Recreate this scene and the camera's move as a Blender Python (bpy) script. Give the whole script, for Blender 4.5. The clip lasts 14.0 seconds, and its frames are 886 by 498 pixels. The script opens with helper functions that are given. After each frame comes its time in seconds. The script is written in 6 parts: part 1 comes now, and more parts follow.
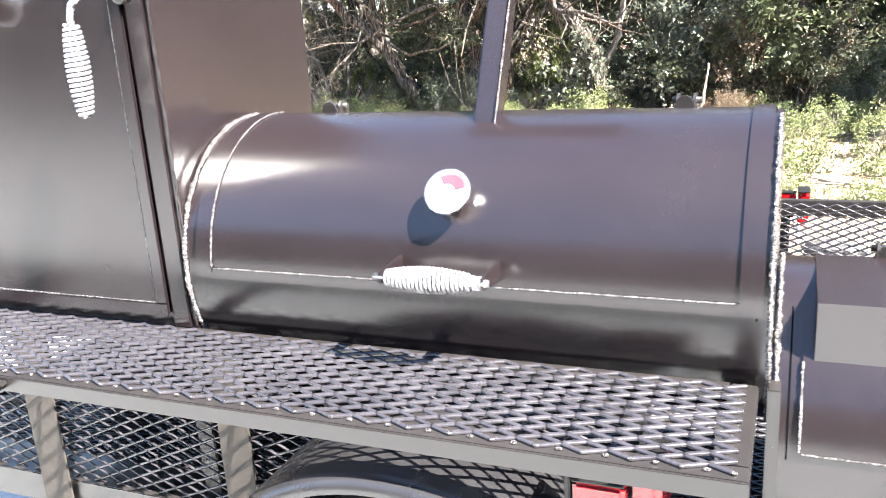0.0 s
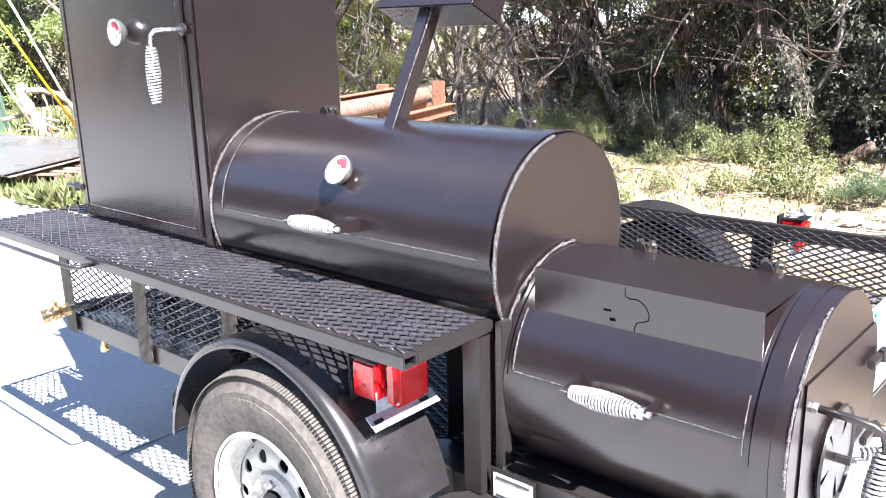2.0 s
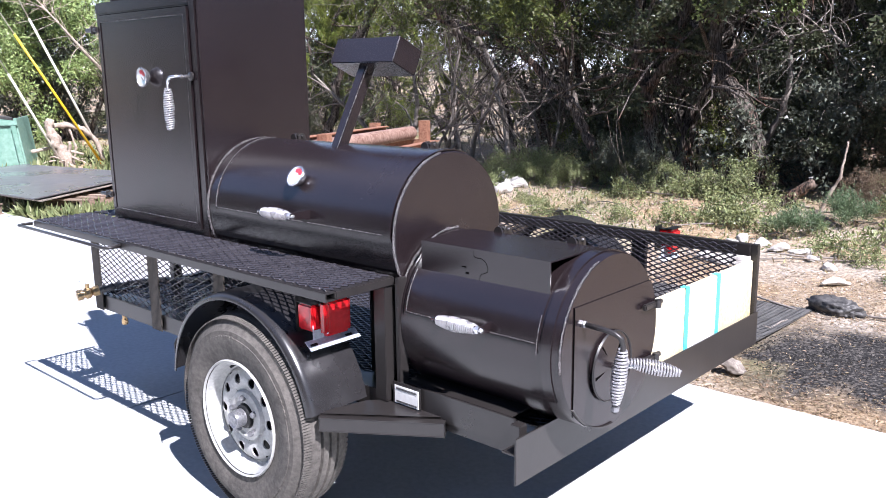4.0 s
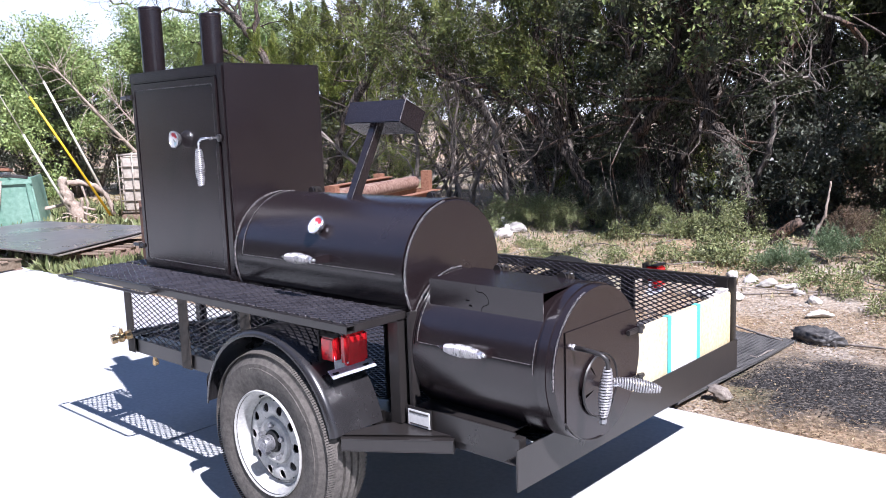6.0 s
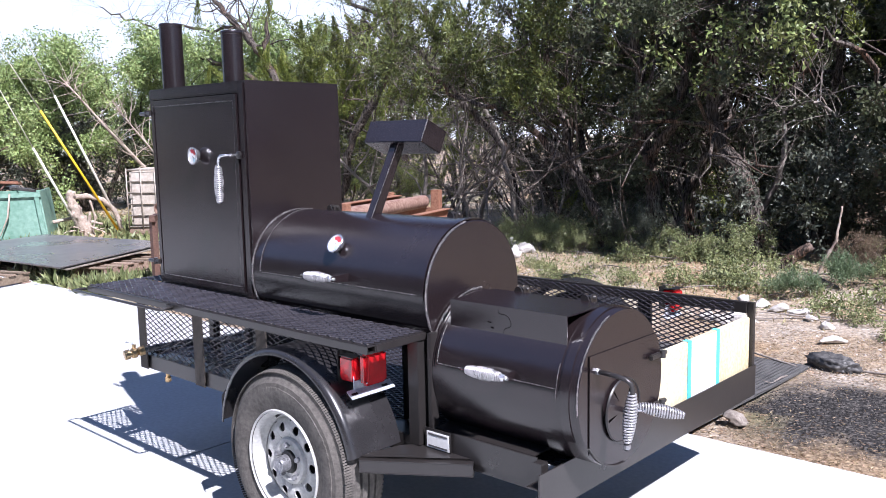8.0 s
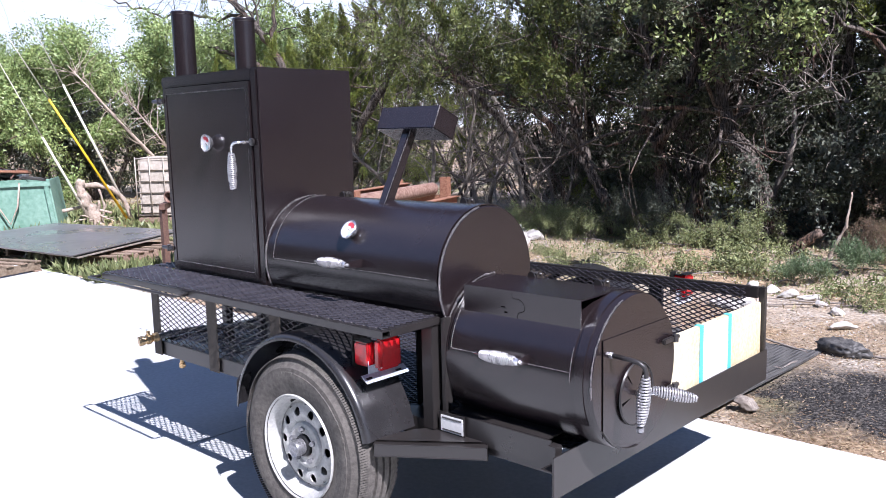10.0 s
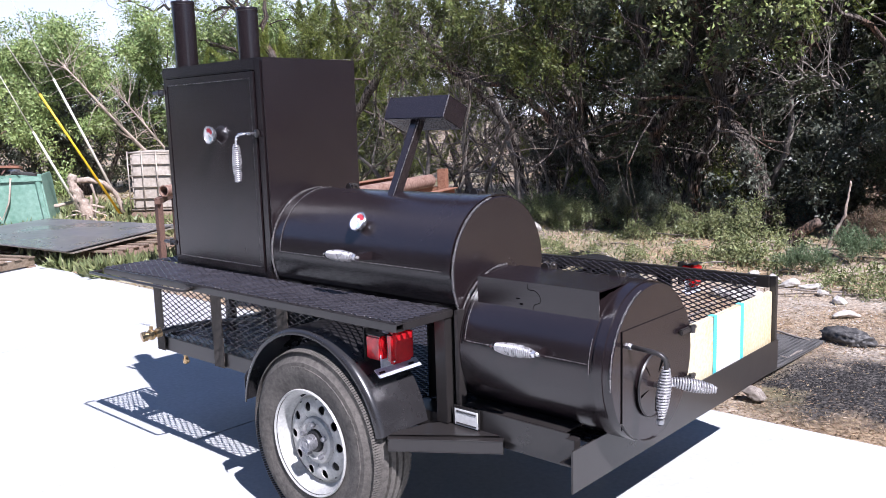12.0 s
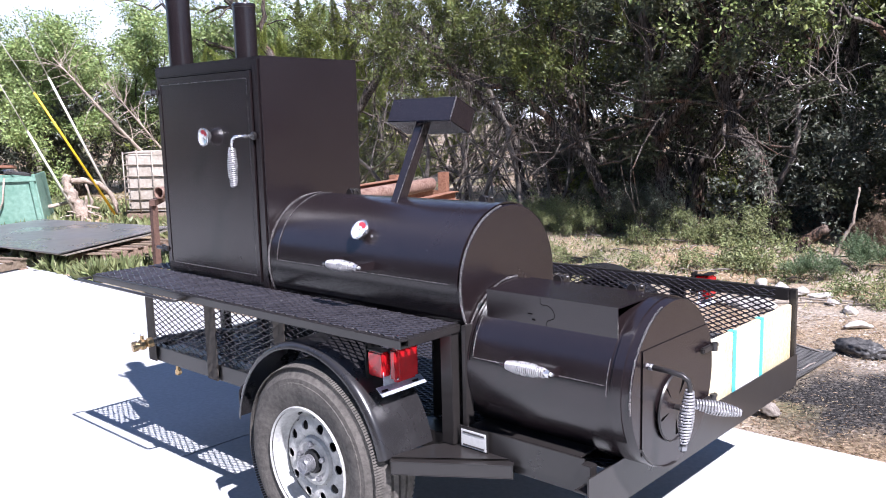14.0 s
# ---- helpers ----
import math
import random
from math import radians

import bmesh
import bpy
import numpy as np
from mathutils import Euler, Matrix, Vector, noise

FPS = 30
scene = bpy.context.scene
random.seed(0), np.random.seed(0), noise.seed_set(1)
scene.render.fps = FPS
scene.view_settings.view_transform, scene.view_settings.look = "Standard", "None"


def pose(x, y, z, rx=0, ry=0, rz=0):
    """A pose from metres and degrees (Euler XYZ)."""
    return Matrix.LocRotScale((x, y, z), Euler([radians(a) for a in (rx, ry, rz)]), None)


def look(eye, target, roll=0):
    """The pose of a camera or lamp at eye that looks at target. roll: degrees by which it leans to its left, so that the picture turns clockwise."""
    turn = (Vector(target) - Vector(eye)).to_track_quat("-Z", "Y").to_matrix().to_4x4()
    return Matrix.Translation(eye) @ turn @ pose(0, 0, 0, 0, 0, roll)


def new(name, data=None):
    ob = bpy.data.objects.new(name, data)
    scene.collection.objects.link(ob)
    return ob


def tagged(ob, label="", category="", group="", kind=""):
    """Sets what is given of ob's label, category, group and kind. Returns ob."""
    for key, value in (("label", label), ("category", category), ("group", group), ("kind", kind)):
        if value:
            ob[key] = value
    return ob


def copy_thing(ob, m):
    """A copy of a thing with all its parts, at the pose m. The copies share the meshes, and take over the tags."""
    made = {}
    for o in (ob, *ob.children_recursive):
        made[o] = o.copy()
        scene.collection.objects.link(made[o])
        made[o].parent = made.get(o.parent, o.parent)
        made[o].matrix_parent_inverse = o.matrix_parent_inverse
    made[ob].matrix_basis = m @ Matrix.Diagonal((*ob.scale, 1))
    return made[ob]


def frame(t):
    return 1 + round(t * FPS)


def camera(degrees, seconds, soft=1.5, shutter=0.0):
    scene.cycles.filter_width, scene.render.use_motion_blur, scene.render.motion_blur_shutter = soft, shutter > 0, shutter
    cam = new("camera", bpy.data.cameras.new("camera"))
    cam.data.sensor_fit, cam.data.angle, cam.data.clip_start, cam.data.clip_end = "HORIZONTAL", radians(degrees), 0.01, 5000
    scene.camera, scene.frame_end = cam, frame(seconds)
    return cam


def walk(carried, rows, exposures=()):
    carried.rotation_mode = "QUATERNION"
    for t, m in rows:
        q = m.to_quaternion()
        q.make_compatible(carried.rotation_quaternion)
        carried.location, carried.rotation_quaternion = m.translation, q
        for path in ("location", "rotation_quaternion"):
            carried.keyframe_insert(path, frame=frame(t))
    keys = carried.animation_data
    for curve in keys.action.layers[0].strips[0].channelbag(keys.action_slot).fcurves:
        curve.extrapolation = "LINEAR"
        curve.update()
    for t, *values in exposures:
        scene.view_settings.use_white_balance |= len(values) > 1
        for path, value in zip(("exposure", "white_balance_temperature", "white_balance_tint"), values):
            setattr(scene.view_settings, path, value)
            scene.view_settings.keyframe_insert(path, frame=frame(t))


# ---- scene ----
cam = camera(55.4, 14.0, soft=0.6, shutter=0.12)
PATH = [
    (0, look((0.026, -0.924, 1.406), (-0.725, 0.845, 0.854), -3.7)),
    (0.5, look((0.311, -0.925, 1.404), (-0.525, 0.826, 0.92), -2.6)),
    (1, look((0.563, -0.884, 1.428), (-0.456, 0.737, 0.852), -2.3)),
    (1.3, look((0.713, -0.952, 1.411), (-0.434, 0.623, 0.959), -1.4)),
    (1.5, look((0.857, -0.958, 1.443), (-0.36, 0.535, 0.905), -0.5)),
    (2, look((1.034, -1.052, 1.444), (-0.247, 0.399, 0.939), -1.4)),
    (2.5, look((1.185, -1.189, 1.446), (-0.071, 0.276, 0.921), -2.2)),
    (3, look((1.395, -1.279, 1.454), (0.079, 0.159, 1.005), -1.9)),
    (3.2, look((1.492, -1.32, 1.456), (0.174, 0.118, 1.013), -0.8)),
    (5.3, look((2.061, -1.676, 1.48), (0.719, -0.234, 1.134), -1.6)),
    (5.5, look((2.072, -1.69, 1.485), (0.721, -0.253, 1.155), -1.6)),
    (6, look((2.026, -1.745, 1.495), (0.693, -0.284, 1.196), -2.0)),
    (6.5, look((1.985, -1.771, 1.498), (0.65, -0.305, 1.233), -1.6)),
    (7, look((1.967, -1.777, 1.497), (0.618, -0.323, 1.236), -1.4)),
    (7.2, look((1.966, -1.769, 1.499), (0.624, -0.309, 1.244), -1.1)),
    (9.3, look((1.968, -1.802, 1.501), (0.624, -0.343, 1.248), -1.4)),
    (9.5, look((1.967, -1.805, 1.5), (0.614, -0.354, 1.248), -1.5)),
    (10, look((1.961, -1.804, 1.494), (0.61, -0.356, 1.212), -1.4)),
    (10.5, look((1.948, -1.803, 1.489), (0.598, -0.358, 1.189), -1.0)),
    (11, look((1.928, -1.802, 1.483), (0.577, -0.367, 1.144), -1.5)),
    (11.5, look((1.898, -1.809, 1.483), (0.566, -0.352, 1.161), -1.2)),
    (12, look((1.877, -1.822, 1.486), (0.543, -0.362, 1.186), -1.8)),
    (12.5, look((1.862, -1.838, 1.489), (0.556, -0.346, 1.227), -1.3)),
    (13, look((1.822, -1.855, 1.482), (0.528, -0.358, 1.19), -2.0)),
    (13.5, look((1.792, -1.803, 1.48), (0.539, -0.279, 1.15), -1.8)),
    (14, look((1.742, -1.721, 1.492), (0.413, -0.256, 1.196), -1.4)),
]
walk(cam, PATH, [(0.0, 3.22, 6600, 10), (0.5, 3.18, 6600, 10), (1.0, 2.98, 6550, 11), (1.5, 2.68, 6400, 13), (2.0, 2.34, 6300, 15), (2.5, 2.00, 6200, 17), (3.0, 1.72, 6050, 18), (5.5, 1.02, 5880, 21), (6.5, 1.03, 5860, 21), (9.5, 1.04, 5860, 21), (12.0, 0.91, 5880, 21), (13.0, 1.02, 5880, 21), (14.0, 1.12, 5900, 21)])

# ---------------------------------------------------------------- world, sun
SUN_DIR = Vector((0.655, -0.200, 0.825)).normalized()
world = bpy.data.worlds.new("sky")
scene.world = world
world.use_nodes = True
wn = world.node_tree
sky = wn.nodes.new("ShaderNodeTexSky")
sky.sky_type = "NISHITA"
sky.sun_disc = False
sky.sun_elevation = math.asin(SUN_DIR.z)
sky.sun_rotation = math.atan2(-SUN_DIR.x, SUN_DIR.y)
sky.altitude = 300
sky.air_density = 1.0
sky.dust_density = 0.4
sky.ozone_density = 3.0
wn.links.new(sky.outputs[0], wn.nodes["Background"].inputs[0])
wn.nodes["Background"].inputs[1].default_value = 0.055
sun_data = bpy.data.lights.new("sun", "SUN")
sun_data.energy = 5.0
sun_data.angle = radians(0.53)
sun_data.color = (1.0, 0.968, 0.925)
sun = new("sun", sun_data)
sun.matrix_world = look(SUN_DIR * 40, (0, 0, 0))


# ---------------------------------------------------------------- materials
def material(name, base, rough=0.5, metal=0.0, spec=0.5, vary=0.25, scale=6.0, fine=90.0, bump=0.15, bump_scale=60.0,
             tint=None, island=0.0, obj_random=0.0, rough_vary=0.12, coat=0.0, transmission=0.0, subsurface=None):
    """A surface with variation at two scales, in object metres."""
    m = bpy.data.materials.new(name)
    m.use_nodes = True
    nt = m.node_tree
    b = nt.nodes["Principled BSDF"]
    L = nt.links.new
    N = nt.nodes.new
    tc = N("ShaderNodeTexCoord")
    n1 = N("ShaderNodeTexNoise")
    n1.inputs["Scale"].default_value = scale
    n1.inputs["Detail"].default_value = 6
    n1.inputs["Roughness"].default_value = 0.62
    L(tc.outputs["Object"], n1.inputs["Vector"])
    n2 = N("ShaderNodeTexNoise")
    n2.inputs["Scale"].default_value = fine
    n2.inputs["Detail"].default_value = 4
    L(tc.outputs["Object"], n2.inputs["Vector"])
    add = N("ShaderNodeMath")
    add.operation = "ADD"
    L(n1.outputs["Fac"], add.inputs[0])
    L(n2.outputs["Fac"], add.inputs[1])
    ramp = N("ShaderNodeMapRange")
    ramp.inputs["From Min"].default_value = 0.7
    ramp.inputs["From Max"].default_value = 1.3
    L(add.outputs[0], ramp.inputs["Value"])
    mix = N("ShaderNodeMix")
    mix.data_type = "RGBA"
    other = tint if tint else tuple(min(1, c * (1 + 2 * vary)) for c in base)
    dark = tuple(c * (1 - vary) for c in base) if not tint else base
    mix.inputs["A"].default_value = (*dark, 1)
    mix.inputs["B"].default_value = (*other, 1)
    L(ramp.outputs[0], mix.inputs["Factor"])
    col = mix.outputs["Result"]
    for amount, kind in ((island, "Random Per Island"), (obj_random, "Random")):
        if amount:
            src = N("ShaderNodeNewGeometry") if kind != "Random" else N("ShaderNodeObjectInfo")
            rng = N("ShaderNodeMapRange")
            rng.inputs["To Min"].default_value = 1 - amount
            rng.inputs["To Max"].default_value = 1 + amount
            L(src.outputs[kind], rng.inputs["Value"])
            hsv = N("ShaderNodeHueSaturation")
            L(rng.outputs[0], hsv.inputs["Value"])
            hue = N("ShaderNodeMapRange")
            hue.inputs["To Min"].default_value = 0.5 - 0.05 * amount
            hue.inputs["To Max"].default_value = 0.5 + 0.05 * amount
            mul = N("ShaderNodeMath")
            mul.operation = "MULTIPLY"
            mul.inputs[1].default_value = 7.31
            fr = N("ShaderNodeMath")
            fr.operation = "FRACT"
            L(src.outputs[kind], mul.inputs[0])
            L(mul.outputs[0], fr.inputs[0])
            L(fr.outputs[0], hue.inputs["Value"])
            L(hue.outputs[0], hsv.inputs["Hue"])
            L(col, hsv.inputs["Color"])
            col = hsv.outputs[0]
    L(col, b.inputs["Base Color"])
    rr = N("ShaderNodeMapRange")
    rr.inputs["From Min"].default_value = 0.3
    rr.inputs["From Max"].default_value = 0.7
    rr.inputs["To Min"].default_value = max(0.02, rough - rough_vary)
    rr.inputs["To Max"].default_value = min(1, rough + rough_vary)
    L(n1.outputs["Fac"], rr.inputs["Value"])
    L(rr.outputs[0], b.inputs["Roughness"])
    b.inputs["Metallic"].default_value = metal
    b.inputs["Specular IOR Level"].default_value = spec
    b.inputs["Coat Weight"].default_value = coat
    b.inputs["Transmission Weight"].default_value = transmission
    if subsurface:
        b.inputs["Subsurface Weight"].default_value = subsurface
    if bump:
        n3 = N("ShaderNodeTexNoise")
        n3.inputs["Scale"].default_value = bump_scale
        n3.inputs["Detail"].default_value = 5
        L(tc.outputs["Object"], n3.inputs["Vector"])
        bp = N("ShaderNodeBump")
        bp.inputs["Strength"].default_value = bump
        bp.inputs["Distance"].default_value = 0.01
        L(n3.outputs["Fac"], bp.inputs["Height"])
        L(bp.outputs[0], b.inputs["Normal"])
    return m


def leaf_material(name, base, tint):
    """Leaves: two-sided, with some light coming through and a colour of its own for each clump."""
    m = material(name, base, rough=0.44, spec=0.38, tint=tint, scale=0.9, fine=14, bump=0, island=0.42, rough_vary=0.15)
    nt = m.node_tree
    b = nt.nodes["Principled BSDF"]
    tr = nt.nodes.new("ShaderNodeBsdfTranslucent")
    src = b.inputs["Base Color"].links[0].from_socket
    nt.links.new(src, tr.inputs["Color"])
    mx = nt.nodes.new("ShaderNodeMixShader")
    mx.inputs[0].default_value = 0.14
    out = nt.nodes["Material Output"]
    nt.links.new(b.outputs[0], mx.inputs[1])
    nt.links.new(tr.outputs[0], mx.inputs[2])
    nt.links.new(mx.outputs[0], out.inputs["Surface"])
    return m


def bark_material(name, dark, pale, red):
    """Stringy bark: dark furrows, grey ridges and some red-brown peeled strips along the stem."""
    m = material(name, dark, rough=0.93, spec=0.2, tint=pale, scale=5, fine=38, bump=0.9, bump_scale=24)
    nt = m.node_tree
    N, L = nt.nodes.new, nt.links.new
    b = nt.nodes["Principled BSDF"]
    tc, mp, n1, n2 = (N("ShaderNode" + k) for k in ("TexCoord", "Mapping", "TexNoise", "TexNoise"))
    mp.inputs["Scale"].default_value = (1.0, 1.0, 0.14)
    L(tc.outputs["Object"], mp.inputs["Vector"])
    n1.inputs["Scale"].default_value = 62
    n1.inputs["Detail"].default_value = 5
    n2.inputs["Scale"].default_value = 2.6
    n2.inputs["Detail"].default_value = 4
    L(mp.outputs[0], n1.inputs["Vector"])
    L(tc.outputs["Object"], n2.inputs["Vector"])

    def blend(src, lo, hi, a, c):
        r, x = N("ShaderNodeMapRange"), N("ShaderNodeMix")
        r.inputs["From Min"].default_value, r.inputs["From Max"].default_value = lo, hi
        L(src, r.inputs["Value"])
        x.data_type = "RGBA"
        L(r.outputs[0], x.inputs["Factor"])
        for key, v in (("A", a), ("B", c)):
            if isinstance(v, tuple):
                x.inputs[key].default_value = (*v, 1)
            else:
                L(v, x.inputs[key])
        return x.outputs["Result"]

    ridge = blend(n2.outputs["Fac"], 0.52, 0.66, pale, red)
    L(blend(n1.outputs["Fac"], 0.40, 0.66, dark, ridge), b.inputs["Base Color"])
    bp = N("ShaderNodeBump")
    bp.inputs["Strength"].default_value = 1.0
    bp.inputs["Distance"].default_value = 0.02
    L(n1.outputs["Fac"], bp.inputs["Height"])
    L(bp.outputs[0], b.inputs["Normal"])
    return m


PAINT = material("satin_brown_black_paint", (0.0142, 0.0098, 0.0107), rough=0.25, spec=0.82, vary=0.07, scale=3, fine=40,
                 bump=0.012, bump_scale=120, rough_vary=0.03)
POST_PAINT = material("matte_brown_post_paint", (0.050, 0.043, 0.037), rough=0.66, spec=0.28, vary=0.15, scale=9, fine=60, bump=0.03, bump_scale=90)
PAINT_STEEL = material("painted_trailer_steel", (0.022, 0.0195, 0.0187), rough=0.32, spec=0.68, vary=0.07, scale=5, fine=40,
                       bump=0.015, bump_scale=90, rough_vary=0.05)
FENDER = material("gloss_black_fender_paint", (0.0200, 0.0190, 0.0200), rough=0.27, spec=0.75, vary=0.1, scale=5, fine=60, bump=0.005,
                  bump_scale=60, rough_vary=0.05)
MESH_PAINT = material("painted_mesh_steel", (0.034, 0.031, 0.035), rough=0.25, spec=0.8, vary=0.25, scale=12, fine=120, bump=0)
WELD = material("painted_weld_bead", (0.14, 0.130, 0.128), rough=0.26, metal=0.45, spec=0.8, vary=0.85, scale=260, fine=700,
                bump=0.8, bump_scale=420, rough_vary=0.2)
SEAM = material("dark_seam", (0.003, 0.003, 0.003), rough=0.95, spec=0.0, bump=0)
CHROME = material("bright_steel", (0.72, 0.72, 0.73), rough=0.22, metal=0.9, vary=0.06, scale=20, bump=0.03)
SPRING = material("bright_spring_wire", (0.50, 0.485, 0.49), rough=0.30, metal=0.7, vary=0.1, scale=30, bump=0)
CAP = material("dull_grey_hub_metal", (0.26, 0.26, 0.27), rough=0.36, metal=0.7, vary=0.3, scale=30, bump=0.05)
ZINC = material("zinc_plated_steel", (0.52, 0.56, 0.62), rough=0.34, metal=0.35, vary=0.15, scale=25, bump=0.05)
PIPE = material("dull_threaded_pipe", (0.10, 0.10, 0.105), rough=0.38, metal=0.7, vary=0.35, scale=40, bump=0.5, bump_scale=300)
BRASS = material("brass_fitting", (0.52, 0.37, 0.20), rough=0.35, metal=0.85, vary=0.3, scale=30, bump=0.1)
RUBBER = material("dusty_tyre_rubber", (0.070, 0.064, 0.058), rough=0.82, spec=0.22, tint=(0.150, 0.137, 0.122), scale=16, fine=70,
                  bump=0.25, bump_scale=90)
RIM = material("silver_painted_rim", (0.44, 0.438, 0.42), rough=0.45, metal=0.15, vary=0.14, scale=14, fine=90, bump=0.06)
# grease on the hub; also paints the unlit depth of slots and wheel holes
DARKHOLE = material("black_grease_and_hollows", (0.006, 0.006, 0.006), rough=0.5, bump=0.1)
LENS = material("red_lamp_lens", (0.40, 0.008, 0.011), rough=0.10, spec=0.7, vary=0.12, scale=12, fine=60, bump=0.10,
                bump_scale=120, coat=0.5)
WHITE = material("white_enamel", (0.74, 0.74, 0.72), rough=0.4, vary=0.06, bump=0)
DIAL_RED = material("dial_red", (0.48, 0.045, 0.06), rough=0.35, vary=0.1, bump=0)
DIAL_BLUE = material("dial_blue", (0.40, 0.55, 0.60), rough=0.35, vary=0.1, bump=0)
GREY_INK = material("grey_ink", (0.09, 0.09, 0.09), rough=0.6, bump=0)
BOARD = material("pale_foam_board", (0.49, 0.39, 0.21), rough=0.7, tint=(0.64, 0.585, 0.43), scale=3, fine=60, bump=0.1)
TAPE = material("turquoise_tape", (0.09, 0.48, 0.54), rough=0.4, vary=0.15, scale=20, bump=0.05)
CONCRETE = material("pale_concrete", (0.440, 0.450, 0.450), rough=0.85, spec=0.3, vary=0.09, scale=1.6, fine=45, bump=0.12, bump_scale=70)
RUST = material("rusted_steel", (0.15, 0.055, 0.030), rough=0.85, tint=(0.33, 0.17, 0.105), scale=7, fine=60, bump=0.3)
RUST_DARK = material("dark_brown_rusted_tube", (0.075, 0.038, 0.028), rough=0.8, tint=(0.15, 0.085, 0.062), scale=7, fine=60, bump=0.3)
RUST_PIPE = material("weathered_rusty_pipe", (0.13, 0.058, 0.040), rough=0.75, tint=(0.34, 0.235, 0.185), scale=5, fine=40, bump=0.3)
PLATE = material("grey_steel_plate", (0.185, 0.182, 0.188), rough=0.30, spec=0.6, metal=0.4, tint=(0.225, 0.222, 0.230), scale=1.2,
                 fine=8, bump=0.03)
WOOD = material("weathered_pallet_wood", (0.13, 0.085, 0.055), rough=0.85, tint=(0.30, 0.23, 0.17), scale=4, fine=40, bump=0.3,
                obj_random=0.25)
BLEACHED = material("bleached_dead_wood", (0.27, 0.20, 0.155), rough=0.9, tint=(0.54, 0.46, 0.385), scale=11, fine=40, bump=0.5)
GREEN_STEEL = material("faded_green_steel", (0.13, 0.26, 0.195), rough=0.5, tint=(0.26, 0.41, 0.335), scale=2.5, fine=16, bump=0.12)
TOTE = material("yellowed_white_plastic", (0.34, 0.29, 0.23), rough=0.5, tint=(0.56, 0.51, 0.45), scale=2, fine=20, bump=0.08)
GALV = material("dull_galvanised_tube", (0.36, 0.32, 0.27), rough=0.5, metal=0.5, vary=0.25, scale=10, bump=0.1)
POLE_WHITE = material("white_fibreglass_pole", (0.66, 0.62, 0.54), rough=0.5, vary=0.1, scale=6, bump=0.05)
POLE_YELLOW = material("yellow_fibreglass_pole", (0.70, 0.44, 0.02), rough=0.45, vary=0.1, scale=6, bump=0.05)
STONE = material("pale_limestone", (0.30, 0.28, 0.255), rough=0.9, tint=(0.62, 0.59, 0.545), scale=7, fine=50, bump=0.6, bump_scale=25)
BROWN_ROCK = material("brown_field_stone", (0.10, 0.078, 0.062), rough=0.9, tint=(0.34, 0.30, 0.26), scale=16, fine=60, bump=0.9, bump_scale=30)
BLACK_ROCK = material("charred_black_plastic", (0.014, 0.014, 0.015), rough=0.55, tint=(0.11, 0.105, 0.10), scale=14, fine=50, bump=0.5,
                      bump_scale=25)
CHAR = material("charcoal", (0.016, 0.015, 0.015), rough=0.9, spec=0.2, vary=0.5, scale=20, bump=0.3, island=0.4)
MAT = material("grey_grate", (0.06, 0.058, 0.055), rough=0.55, tint=(0.13, 0.125, 0.12), scale=6, fine=60, bump=0.1)
BARK = bark_material("grey_bark", (0.030, 0.024, 0.020), (0.200, 0.172, 0.150), (0.230, 0.140, 0.098))
BARK_PALE = material("pale_twig_bark", (0.095, 0.080, 0.068), rough=0.9, tint=(0.32, 0.28, 0.245), scale=8, fine=40, bump=0.4)
LEAF_OAK = leaf_material("live_oak_leaves", (0.030, 0.038, 0.018), (0.115, 0.130, 0.070))
LEAF_CEDAR = leaf_material("juniper_foliage", (0.062, 0.084, 0.016), (0.250, 0.290, 0.062))
LEAF_BRIGHT = leaf_material("bright_mesquite_leaves", (0.15, 0.21, 0.065), (0.36, 0.45, 0.18))
# juniper colour again, darkened to paint in the shade of the wood
LEAF_JUNIPER_SHADE = leaf_material("shade_painted_juniper_foliage", (0.030, 0.042, 0.011), (0.165, 0.190, 0.052))
# oak colour again, lightened to paint sun on the edge boughs
LEAF_OAK_SUN = leaf_material("sun_painted_oak_leaves", (0.075, 0.100, 0.030), (0.26, 0.31, 0.11))
LEAF_SHRUB = leaf_material("shrub_leaves", (0.105, 0.130, 0.048), (0.32, 0.345, 0.165))
LEAF_GREY = leaf_material("grey_green_leaves", (0.056, 0.067, 0.048), (0.175, 0.19, 0.145))
LEAF_BLUE = leaf_material("blue_green_juniper", (0.075, 0.115, 0.055), (0.20, 0.27, 0.15))
LEAF_DEAD = leaf_material("dead_brown_leaves", (0.11, 0.075, 0.048), (0.26, 0.19, 0.13))
GRASS_DRY = leaf_material("dry_grass", (0.26, 0.205, 0.10), (0.42, 0.36, 0.21))
LITTER = leaf_material("fallen_leaves", (0.25, 0.17, 0.10), (0.50, 0.39, 0.25))
CHIPS = leaf_material("shredded_bark", (0.175, 0.125, 0.078), (0.50, 0.375, 0.245))


